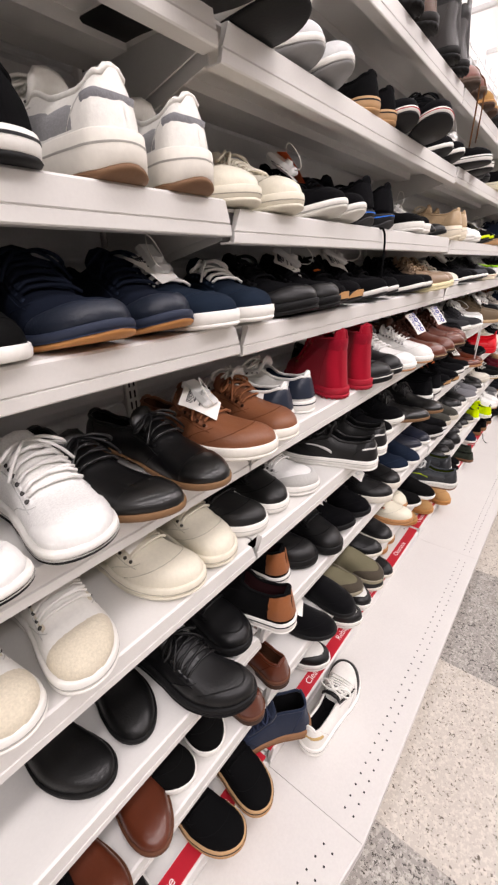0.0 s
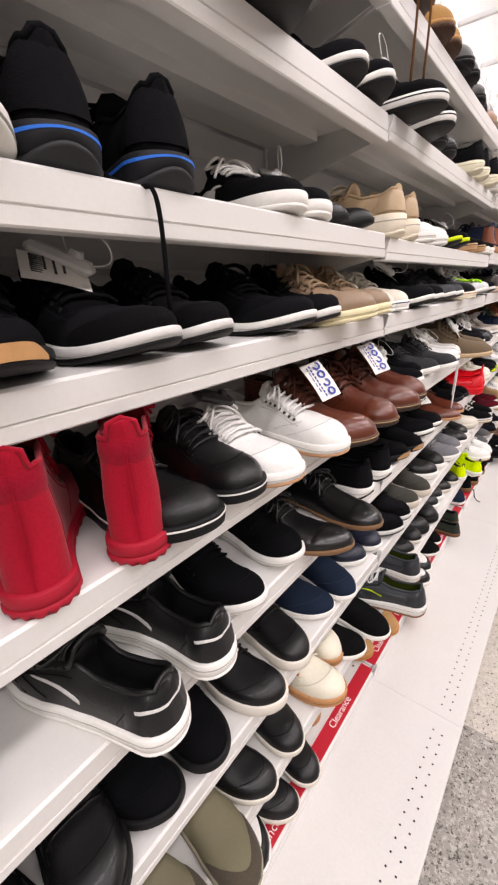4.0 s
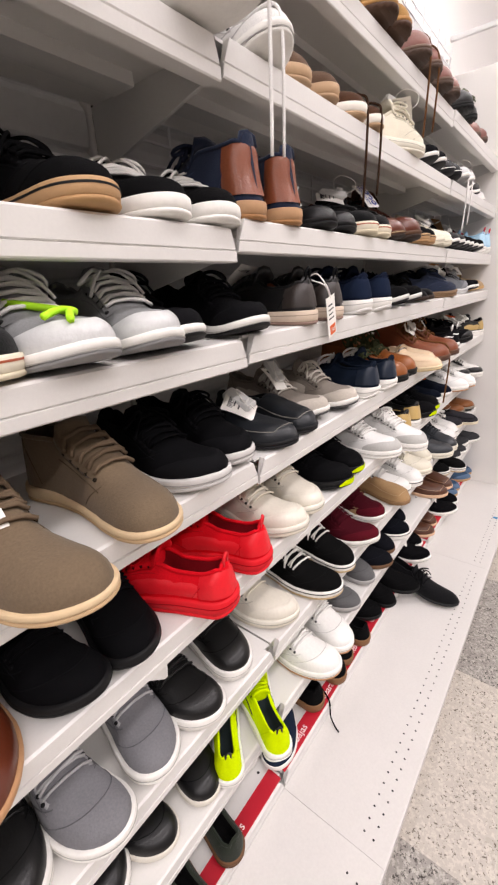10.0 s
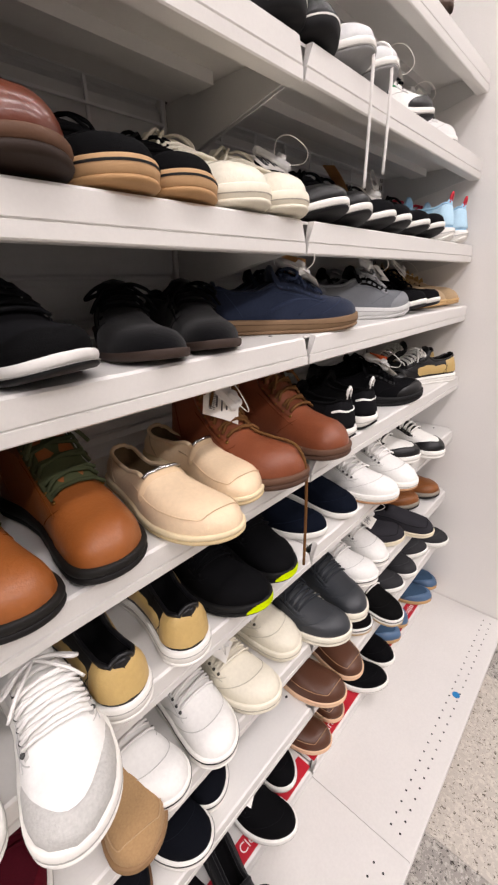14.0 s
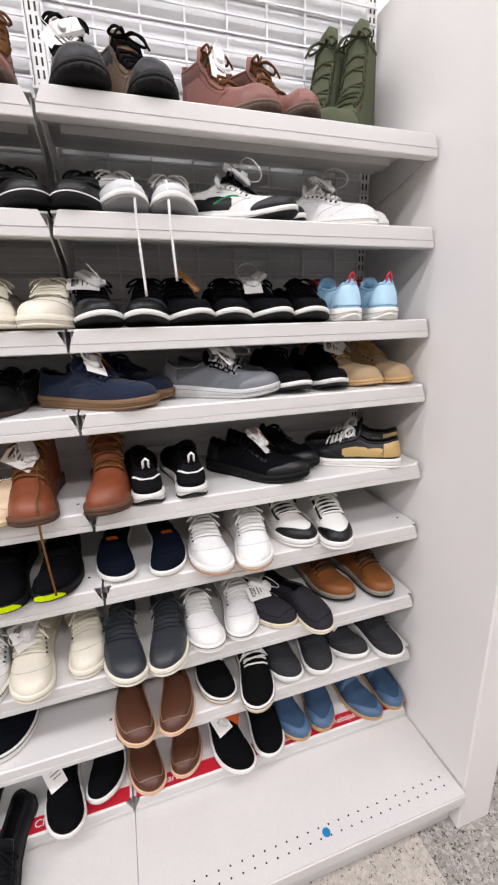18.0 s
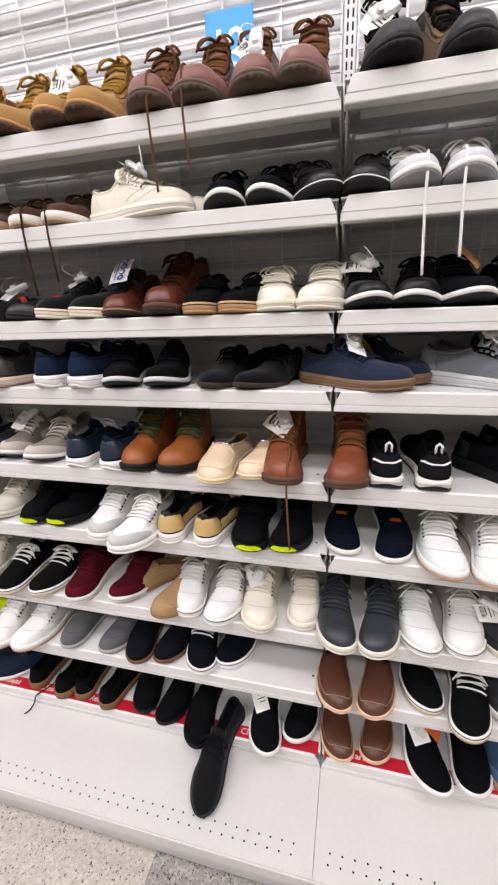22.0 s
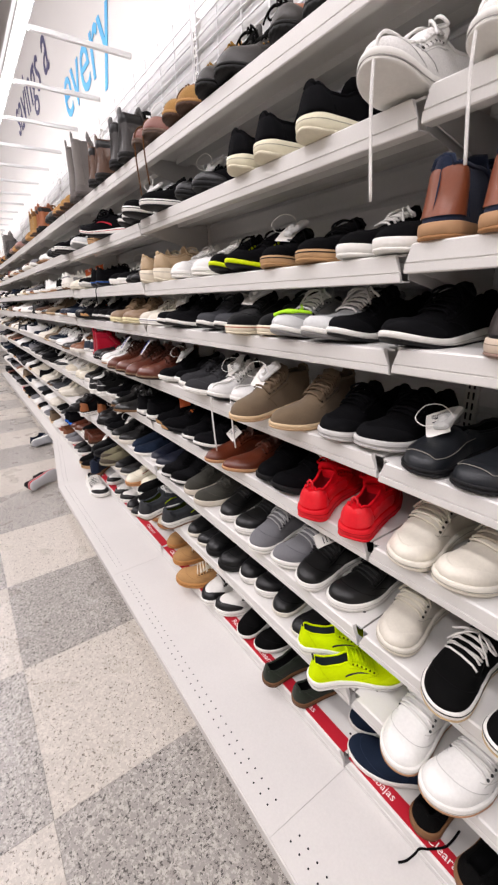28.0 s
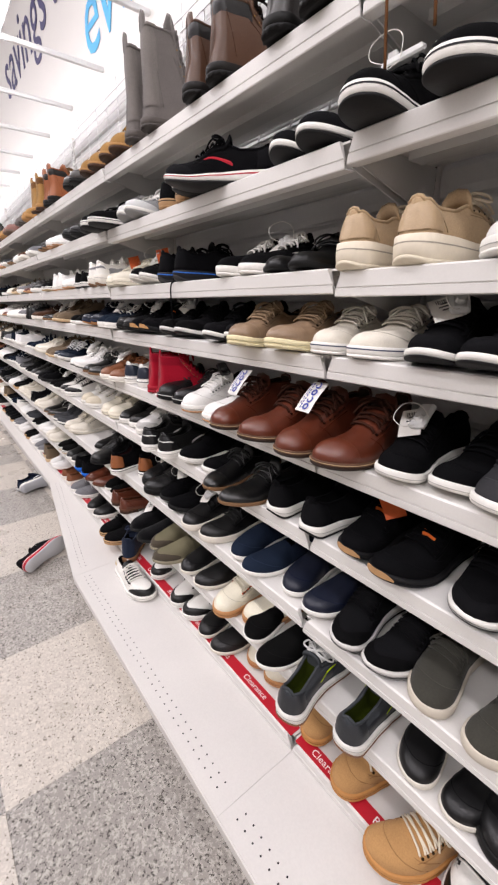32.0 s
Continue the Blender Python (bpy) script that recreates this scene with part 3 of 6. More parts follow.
def loft_sole(la, z0f, z1f, flare, lod, lug=False, bulge=0.0008):
    """A sole between two heights, following the outline."""
    n = 36 if lod == 0 else 14
    ss = stations(n, la.p)
    bm = bmesh.new()
    rows = []
    for i, s in enumerate(ss):
        a, b = z0f(s), z1f(s)
        if lug and i % 2:
            a += 0.006
        pr = [(-0.007, b), (-0.001, b - 0.0003), (0, b - 0.0018), (bulge, (a + b) / 2), (-0.0006, a + 0.002), (-0.003, a)]
        pr = [outline_ring(la, s, flare + q) + (z,) for q, z in pr]
        row = [bm.verts.new((m - w, y, z)) for m, w, y, z in pr]
        row += [bm.verts.new((m + w, y, z)) for m, w, y, z in pr[::-1]]
        rows.append(row)
    k = len(rows[0])
    for r0, r1 in zip(rows, rows[1:]):
        for j in range(k):
            bm.faces.new((r0[j], r0[(j + 1) % k], r1[(j + 1) % k], r1[j]))
    for row in (rows[0], rows[-1]):
        for j in range(k // 2 - 1):
            bm.faces.new((row[j], row[j + 1], row[k - 2 - j], row[k - 1 - j]))
    return bm


def band(la, zf0, zf1, flare, s0=0.0, s1=1.0, side=0):
    """A thin strip round the sole between two heights."""
    bm = bmesh.new()
    ss = [s for s in stations(36, la.p) if s0 <= s <= s1]
    for sx in ((-1, 1) if not side else (side,)):
        prev = None
        for s in ss:
            m, w, y = outline_ring(la, s, flare)
            q = [bm.verts.new((m + sx * (w - d), y, z)) for d, z in ((0, zf0(s)), (0, zf1(s)), (.003, zf1(s)), (.003, zf0(s)))]
            if prev:
                for j in range(4):
                    bm.faces.new((prev[j], prev[(j + 1) % 4], q[(j + 1) % 4], q[j]))
            prev = q
    return bm


def patch(la, fs, us, off=0.0018, sunk="ulvr", tip=False):
    """A sewn-on panel: fs(u, v) gives (s, th); it stands proud of the upper by off."""
    bm = bmesh.new()
    nu, nv = us
    grid = []
    for i in range(nu + 1):
        row = []
        for j in range(nv + 1):
            s, th = fs(i / nu, j / nv)
            edge = (i == 0 and "u" in sunk) or (i == nu and "l" in sunk) or (j == 0 and "v" in sunk) or (j == nv and "r" in sunk)
            row.append(bm.verts.new(la.surf(s, th, -0.0008 if edge else off)))
        grid.append(row)
    for i in range(nu):
        for j in range(nv):
            bm.faces.new((grid[i][j], grid[i + 1][j], grid[i + 1][j + 1], grid[i][j + 1]))
    if tip:
        bm.faces.new(grid[nu])
    return bm


def smooth_path(pts, n=5):
    """A Catmull-Rom curve through the points."""
    out = []
    ext = [pts[0]] + pts + [pts[-1]]
    for a, b, c, d in zip(ext, ext[1:], ext[2:], ext[3:]):
        for k in range(n):
            t = k / n
            out.append(0.5 * (2 * b + (c - a) * t + (2 * a - 5 * b + 4 * c - d) * t * t + (3 * b - a - 3 * c + d) * t ** 3))
    return out + [pts[-1]]


def lace_set(la, lod, bow):
    p = la.p
    a, b = p["throat"]
    bm = bmesh.new()
    n = p["bars"] if lod == 0 else 3
    r = 0.0032 if p.get("shaft") else 0.0026
    for k in range(n):
        s = a + (b - a - 0.02) * k / max(1, n - 1)
        s2 = s + (b - a) / n * 0.55
        for d in ((0, 1) if lod == 0 and k < n - 1 else (0,)):
            t0, t1 = (THR * 1.02, math.pi - THR * 1.02)
            if d:
                t0, t1 = t1, t0
            pts = [la.surf(s + (s2 - s) * u * (1 if lod == 0 else 0), t0 + (t1 - t0) * u, 0.0058 + 0.002 * math.sin(math.pi * u) + 0.001 * d) for u in (0, .25, .5, .75, 1)]
            tube_along(bm, pts, r, 5)
    if bow and lod == 0:
        c = la.surf(a + 0.01, math.pi / 2, 0.012)
        for sx in (-1, 1):
            loop = [c + Vector((sx * x, y, z)) for x, y, z in ((0, 0, 0), (.018, .012, .004), (.036, .022, -.004), (.044, .014, -.014), (.026, .003, -.008), (0, 0, 0))]
            tube_along(bm, smooth_path(loop, 4), r, 5)
            end = [c + Vector((sx * x, y, z)) for x, y, z in ((0, 0, 0), (.012, .018, .002), (.030, .030, -.012), (.042, .036, -.030))]
            tube_along(bm, smooth_path(end, 3), r * 0.9, 5)
    return bm


def tongue_mesh(la, lod):
    p = la.p
    a, b = p["throat"]
    bm = bmesh.new()
    rows = []
    n = 7
    for i in range(n + 1):
        u = i / n
        s = a - 0.085 + (b - a + 0.06) * u
        half = (math.pi / 2 - THR) * (1.25 if not p.get("shaft") else 1.2)
        row = []
        for j in range(5):
            th = math.pi / 2 + half * (1 - 2 * j / 4)
            sref = max(s, a - 0.015)
            v = la.surf(sref, th, 0.0022)
            if s < sref:
                v.y += (s - sref) * p["L"] * 0.45
                v.z += (sref - s) * p["L"] * 0.95
            row.append(v)
        rows.append(row)
    vt = [[bm.verts.new(v) for v in r] for r in rows]
    vb = [[bm.verts.new(v + Vector((0, -0.003, -0.006))) for v in r] for r in rows]
    for g, fl in ((vt, 1), (vb, -1)):
        for i in range(n):
            for j in range(4):
                f = (g[i][j], g[i + 1][j], g[i + 1][j + 1], g[i][j + 1])
                bm.faces.new(f if fl > 0 else f[::-1])
    for i in range(n):
        for j in (0, 4):
            bm.faces.new((vt[i][j], vt[i + 1][j], vb[i + 1][j], vb[i][j]))
    for j in range(4):
        bm.faces.new((vt[0][j], vt[0][j + 1], vb[0][j + 1], vb[0][j]))
    return bm


def guard(th):
    """Where a mudguard begins: far back at the sides, near the tip on top."""
    return 0.935 - 0.25 * abs(math.cos(th)) ** 2.2


TEMPLATES = {}


def template(style, sign, extras, lod):
    """The parts of a shoe as (name, mesh, role, parent name)."""
    key = (style, sign, extras, lod)
    if key in TEMPLATES:
        return TEMPLATES[key]
    p = STYLES[style]
    la = Last(p, sign)
    out = []
    up, li = loft_upper(la, lod)
    out.append(("upper", finish(up, "upper"), "upper", None))
    out.append(("lining", finish(li, "lining"), "lining", "upper"))
    ob = p["out"]

    def lift(s):
        return p["spring"] * max(0, (s - 0.62) / 0.38) ** 2 + (p["heelup"] * max(0, (0.08 - s) / 0.08) ** 2)
    heel = p.get("heel")
    if heel:
        gap = lambda s: lift(s) + 0.013 * smooth(heel, heel + .02, s) * (1 - smooth(.42, .58, s))  # noqa: E731
        out.append(("sole", finish(loft_sole(la, lambda s: max(gap(s), la.base(s) - 0.011) if s < heel else gap(s), la.base, p["flare"], lod, bulge=.0), "sole"), "sole", None))
        bm = loft_sole(la, lambda s: 0.0, lambda s: la.base(s) - 0.010, p["flare"] - 0.001, lod, bulge=.0)
        bmesh.ops.delete(bm, geom=[v for v in bm.verts if v.co.y > heel * p["L"]], context="VERTS")
        bmesh.ops.holes_fill(bm, edges=bm.edges, sides=0)
        out.append(("heel_block", finish(bm, "heel_block", False), "outsole", None))
    elif "h" in extras or lod:
        out.append(("sole", finish(loft_sole(la, lift, la.base, p["flare"], lod, p.get("lug") and lod == 0), "sole"), "sole", None))
    else:
        out.append(("midsole", finish(loft_sole(la, lambda s: lift(s) + ob, la.base, p["flare"], lod), "midsole"), "sole", None))
        out.append(("outsole", finish(loft_sole(la, lift, lambda s: lift(s) + ob + 0.001, p["flare"] + (0.0012 if p.get("lug") else -0.0004), lod, p.get("lug"), .0006), "outsole"), "outsole", None))
    if p["throat"]:
        out.append(("tongue", finish(tongue_mesh(la, lod), "tongue"), "tongue", None))
        if lod < 2:
            out.append(("laces", finish(lace_set(la, lod, "b" in extras), "laces"), "laces", None))
    if lod == 0:
        pi = math.pi
        if lod == 0:           # stitched seams of the quarters, heel and toe
            bm = bmesh.new()
            r = 0.0007
            for sx in (0, 1):
                side = lambda th: abs(sx * pi - th)  # noqa: E731
                if p["throat"]:
                    a, b = p["throat"]
                    tube_along(bm, [la.surf(b + .03 - (b - .50) * u ** 1.4, side(THR * (.98 - .86 * u)), .0004) for u in (0, .14, .28, .42, .56, .7, .85, 1)], r, 4)
                    tube_along(bm, [la.surf(a - .04 + (b - a + .06) * u, side(THR * .66), .0004) for u in (0, .2, .4, .6, .8, 1)], r, 4)
                tube_along(bm, [la.surf(.20 - .10 * u, side(.10 + THR * .8 * u), .0004) for u in (0, .25, .5, .75, 1)], r, 4)
            if style in ("court", "canvas", "trainer") and "c" not in extras and "m" not in extras:
                tube_along(bm, [la.surf(.64 + .22 * math.sin(pi * v) ** .7, .10 + (pi - .20) * v, .0004) for v in [k / 14 for k in range(15)]], r, 4)
            if style in ("slipon", "runner") and "m" not in extras:
                tube_along(bm, [la.surf(.66 + .24 * math.sin(pi * v) ** .8, .14 + (pi - .28) * v, .0004) for v in [k / 16 for k in range(17)]], r, 4)
            out.append(("seam", finish(bm, "seam"), "seam", "upper"))
            if p["throat"]:
                a, b = p["throat"]
                bm = bmesh.new()
                for k in range(p["bars"]):
                    s = a + (b - a - 0.02) * k / max(1, p["bars"] - 1)
                    for sx in (0, 1):
                        c = la.surf(s, abs(sx * pi - THR * .88), 0.0026 if "e" in extras else 0.001)
                        q = la.surf(s, abs(sx * pi - THR * .88), 0.02) - c
                        bmesh.ops.create_cone(bm, cap_ends=True, segments=8, radius1=0.0034, radius2=0.0026, depth=0.0022, matrix=Matrix.Translation(c) @ q.to_track_quat("Z", "Y").to_matrix().to_4x4())
                out.append(("eyelet_trim", finish(bm, "eyelet_trim"), "eyelet", "upper"))
        if "j" in extras:      # metal bit on the strap
            bm = bmesh.new()
            tube_along(bm, [la.surf(.555, pi / 2 + d, .0055) for d in (-.55, -.3, 0, .3, .55)], .0028, 6)
            out.append(("metal_bit", finish(bm, "metal_bit"), "bit", "upper"))
        if "c" in extras:      # toe cap
            out.append(("toe_cap", finish(patch(la, lambda u, v: (0.775 + 0.015 * math.sin(pi * v) + (0.222 - 0.015 * math.sin(pi * v)) * u, 0.03 + (pi - 0.06) * v), (8, 14), 0.0016, "uvr", True), "toe_cap"), "accent", "upper"))
        if "m" in extras:      # mudguard round the toe
            out.append(("toe_guard", finish(patch(la, lambda u, v: (guard(pi * v) + (0.997 - guard(pi * v)) * u, 0.03 + (pi - 0.06) * v), (7, 22), 0.0018, "uvr", True), "toe_guard"), "accent", "upper"))
        if "t" in extras:      # heel tab
            out.append(("heel_counter", finish(patch(la, lambda u, v: (0.003 + 0.17 * abs(2 * v - 1) ** 2.2, (pi * .03 + pi * .30 * u) if v < .5 else pi - (pi * .03 + pi * .30 * u)), (4, 26), 0.002, "lvr"), "heel_counter"), "accent", "upper"))
        if "s" in extras:      # side flash
            for sx in (0, 1):
                out.append(("side_stripe", finish(patch(la, lambda u, v, sx=sx: (0.36 + 0.26 * u, abs(sx * pi - (0.12 + 0.62 * u * .8 + 0.16 * v * (1 - .6 * u)))), (8, 3), 0.0016), "side_stripe"), "accent2", "upper"))
        if "q" in extras:      # quarter panels
            for sx in (0, 1):
                out.append(("quarter_panel", finish(patch(la, lambda u, v, sx=sx: (0.15 + 0.42 * u, abs(sx * pi - (0.05 + (0.62 - 0.2 * u) * v))), (8, 4), 0.0014), "quarter_panel"), "accent", "upper"))
        if "e" in extras and p["throat"]:      # lace facings
            a, b = p["throat"]
            for sx in (0, 1):
                out.append(("lace_facing", finish(patch(la, lambda u, v, sx=sx: (a - .03 + (b - a + .04) * u, abs(sx * pi - (THR * .74 + THR * .30 * v))), (8, 3), 0.0022), "lace_facing"), "accent", "upper"))
        if "a" in extras:      # moccasin apron with a raised seam
            run = [(.42, .56)] + [(.54 + .38 * math.sin(pi / 2 * k / 7), .56 + .22 * (k / 7) ** 3) for k in range(8)]
            pts = [la.surf(s, th, 0.001) for s, th in run]
            pts += [la.surf(.922 + .006 * math.sin(pi * k / 6), .86 + (pi - 1.72) * k / 6, 0.001) for k in range(1, 6)]
            pts += [la.surf(s, pi - th, 0.001) for s, th in run[::-1]]
            bm = bmesh.new()
            tube_along(bm, pts, 0.0009, 5)
            out.append(("apron_seam", finish(bm, "apron_seam"), "accent", "upper"))
        if "f" in extras:      # line round the sole
            out.append(("foxing_line", finish(band(la, lambda s: lift(s) + (la.base(s) - lift(s)) * .70, lambda s: lift(s) + (la.base(s) - lift(s)) * .80, p["flare"] + 0.0012), "foxing_line", False), "accent2", "midsole" if "h" not in extras else "sole"))
        elif style in ("runner", "trainer", "court", "highcourt", "platform"):      # groove round the midsole as a raised band, its shade put into the colour
            h0, h1 = (.52, .58) if style == "runner" else (.66, .71)
            out.append(("sole_groove", finish(band(la, lambda s: lift(s) + (la.base(s) - lift(s)) * (h0 - .16 * smooth(.5, 1, s)), lambda s: lift(s) + (la.base(s) - lift(s)) * (h1 - .16 * smooth(.5, 1, s)), p["flare"] + 0.0010), "sole_groove", False), "groove", "midsole" if "h" not in extras else "sole"))
        if "x" in extras:      # bright toe bumper on the sole
            out.append(("toe_bumper", finish(band(la, lambda s: lift(s) + 0.006, lambda s: lift(s) + 0.008 + 0.012 * smooth(.94, .99, s), p["flare"] + 0.0014, 0.945, 1.0), "toe_bumper", False), "accent2", "sole" if "h" in extras else "midsole"))
        if "z" in extras:      # bar across the heel
            out.append(("heel_bar", finish(patch(la, lambda u, v: (0.004 + 0.12 * abs(2 * v - 1) ** 2.2, (pi * .13 + pi * .07 * u) if v < .5 else pi - (pi * .13 + pi * .07 * u)), (2, 26), 0.0034, "ulvr"), "heel_bar"), "accent2", "upper"))
        if "o" in extras:      # small mark on the tongue side
            out.append(("side_mark", finish(patch(la, lambda u, v: (0.60 + 0.05 * u, 0.62 + 0.30 * v), (2, 3), 0.002), "side_mark"), "accent2", "upper"))
        if "y" in extras:      # bright mark at the top of the vamp
            out.append(("tongue_mark", finish(patch(la, lambda u, v: (0.555 + 0.05 * u, pi / 2 - 0.24 + 0.48 * v), (2, 4), 0.0085 if p["throat"] else 0.0025), "tongue_mark"), "accent", "upper"))
        if "k" in extras:      # strap across the vamp
            out.append(("strap", finish(patch(la, lambda u, v: (0.52 + 0.07 * u, 0.25 + (pi - 0.5) * v), (3, 14), 0.003), "strap"), "accent", "upper"))
        if p.get("shaft") and "l" in extras:   # padded collar
            out.append(("collar", finish(patch(la, lambda u, v: ((0.003 + 0.36 * abs(2 * v - 1) ** 2.0), (THR * (.66 + .38 * u)) if v < .5 else pi - THR * (.66 + .38 * u)), (3, 28), 0.0026), "collar"), "accent2", "upper"))
        if "p" in extras:      # pull tab
            bm = bmesh.new()
            c = la.surf(0.02, pi / 2)
            tube_along(bm, [c + Vector(v) for v in ((-.006, .002, -.012), (-.006, -.002, .012), (0, -.003, .018), (.006, -.002, .012), (.006, .002, -.012))], .003, 5)
            out.append(("pull_tab", finish(bm, "pull_tab"), "accent2", "upper"))
    TEMPLATES[key] = out
    return out


FINISH = {  # rough, grain, vary, bump, bump scale, sheen, coat
    "k": (0.88, 420, 0.18, 0.5, 700, 0.0, 0), "l": (0.42, 160, 0.07, 0.22, 260, 0, 0.08), "s": (0.95, 300, 0.16, 0.35, 420, 0.12, 0),
    "c": (0.92, 600, 0.14, 0.45, 900, 0.0, 0), "g": (0.31, 160, 0.06, 0.12, 220, 0, 0.25), "r": (0.62, 120, 0.06, 0.12, 200, 0, 0),
}


def fin(code):
    """A material from a code such as k1a1a1c: a finish (knit, leather, suede, canvas, gloss, rubber) and a colour."""
    f, col = code[0], code[1:]
    rough, grain, vary, bump, bs, sheen, coat = FINISH[f]
    m = surface({"k": "knit_", "l": "leather_", "s": "suede_", "c": "canvas_", "g": "polished_leather_", "r": "rubber_"}[f] + col, col, rough, 0, grain, vary, bump, bs, coat, 9.0, sheen)
    m.node_tree.nodes["Principled BSDF"].inputs["Specular IOR Level"].default_value = {"k": 0.06, "c": 0.06, "s": 0.04, "l": 0.36, "g": 0.45, "r": 0.25}[f]
    return m


TAGW = surface("tag_plastic", "d9d9d6", 0.4, 0, 100, 0.04, 0.05)
TAGP = surface("tag_paper", "ece9e2", 0.7, 0, 200, 0.03, 0.05)
TAGK = surface("tag_print", "3a3a3e", 0.7, 0, 200, 0.1, 0.0)
TAGO = surface("tag_orange", "d9622b", 0.6, 0, 120, 0.06, 0.0)
TAGN = surface("tag_kraft", "c9935a", 0.8, 0, 160, 0.08, 0.05)
TAGB = surface("tag_blue", "2b3f9e", 0.6, 0, 120, 0.05, 0.0)
TAGD = surface("tag_black", "1d1d1f", 0.4, 0, 120, 0.05, 0.0)


def clam_mesh():
    bm = box(-0.017, 0.017, -0.036, 0.036, 0, 0.016, 0.006)
    bmesh.ops.create_cone(bm, cap_ends=True, segments=14, radius1=0.010, radius2=0.007, depth=0.008, matrix=Matrix.Translation((0, 0.014, 0.019)))
    return mesh_of(bm, "security_tag", TAGW)


def paper_mesh(w, h):
    """A slightly curled paper label."""
    bm = bmesh.new()
    sides = []
    for dz in (0.0, -0.0006):
        sides.append([[bm.verts.new((w * (v - .5), h * (u / 6 - .5), 0.004 * math.sin(u / 6 * 2.6) + 0.0015 * v + dz)) for v in (0, .5, 1)] for u in range(7)])
    for g, rows in enumerate(sides):
        for a, b in zip(rows, rows[1:]):
            for k in range(2):
                f = (a[k], a[k + 1], b[k + 1], b[k])
                bm.faces.new(f if g == 0 else f[::-1])
    return mesh_of(bm, "price_tag", TAGP)


def print_mesh(w, h):
    bm = bmesh.new()
    for k in range(3):
        u = 0.62 - 0.14 * k
        add_box(bm, -w * .36, w * (.1 + .1 * (k % 2)), h * (u - .5) - .0012, h * (u - .5) + .0012, 0.004 * math.sin(u * 2.6) + .0012, 0.004 * math.sin(u * 2.6) + .0022)
    x = -w * .38
    for k in range(9):
        d = (0.0008, 0.0016, 0.0011)[k % 3]
        add_box(bm, x, x + d, -h * .36, -h * .18, .0022, .0038)
        x += d + 0.0022
    return mesh_of(bm, "print", TAGK)


def cable_mesh():
    """The thin loop that ties a security tag to its shoe."""
    bm = bmesh.new()
    tube_along(bm, smooth_path([Vector(v) for v in ((0.0, 0.03, 0.012), (0.016, 0.052, 0.026), (0.030, 0.046, 0.044), (0.022, 0.014, 0.050), (0.002, -0.004, 0.036), (-0.016, 0.006, 0.010), (-0.010, 0.026, -0.004))], 4), 0.0009, 5)
    return mesh_of(bm, "cable", TAGP, True)


CABLE = cable_mesh()
CLAM, PAPER, PRINT = clam_mesh(), paper_mesh(0.046, 0.070), print_mesh(0.046, 0.070)
BIGP = paper_mesh(0.058, 0.080)


def big_print():
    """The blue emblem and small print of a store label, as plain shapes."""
    bm = bmesh.new()
    for k in range(4):
        y = -0.033 + 0.0215 * k
        n = 14
        ring = []
        for q in range(n):
            ang = 2 * math.pi * q / n
            ring.append([bm.verts.new((-0.008 + r * 1.25 * math.cos(ang), y + r * math.sin(ang), z)) for r, z in ((0.0095, 0.0068), (0.0055, 0.0068), (0.0055, 0.0060), (0.0095, 0.0060))])
        for q in range(n if k % 2 else n - 4):
            u, v = ring[q], ring[(q + 1) % n]
            for e in range(4):
                bm.faces.new((u[e], u[(e + 1) % 4], v[(e + 1) % 4], v[e]))
    for k in range(9):
        add_box(bm, 0.012, 0.0155, -0.038 + 0.0088 * k, -0.0322 + 0.0088 * k, 0.0060, 0.0068)
    for k in range(5):
        add_box(bm, 0.022, 0.0235, -0.036 + 0.013 * k, -0.027 + 0.013 * k, 0.0060, 0.0068)
    bmesh.ops.delete(bm, geom=[v for v in bm.verts if not v.link_faces], context="VERTS")
    for v in bm.verts:
        v.co.x, v.co.y = v.co.x * 0.87, v.co.y * 0.87
    return mesh_of(bm, "print", TAGB)


BIGT = big_print()
NAMES = {"runner": "running_shoe", "trainer": "sneaker", "court": "court_sneaker", "canvas": "canvas_sneaker", "slipon": "slip_on_shoe", "moc": "moccasin", "dress": "dress_shoe", "chukka": "chukka_boot", "boot": "work_boot", "tallboot": "tall_boot"}


def set_mat(ob, mat):
    ob.material_slots[0].link = "OBJECT"
    ob.material_slots[0].material = mat


BRASS = surface("brass_eyelet", "8a6a38", 0.35, 1.0, 200, 0.05, 0.0)
CHROME = surface("chrome_bit", "b9b9b9", 0.15, 1.0, 200, 0.03, 0.0)


def trim_of(role, cols, style):
    """Thread a little darker or paler than the upper; eyelets of brass on boots, else punched dark or painted. The
    groove's shade is a darker sole colour on pale soles.
    """
    if role == "bit":
        return CHROME
    up = cols["sole" if role == "groove" else "upper"]
    v = [int(up[k:k + 2], 16) for k in (1, 3, 5)]
    if role == "eyelet" and "boot" in style:
        return BRASS
    dark = max(v) < 0x48
    w = [int(q * 1.25 + 7) if dark else int(q * {"seam": 0.86, "groove": 0.74}.get(role, 0.35)) for q in v]
    return fin("c%02x%02x%02x" % tuple(w))


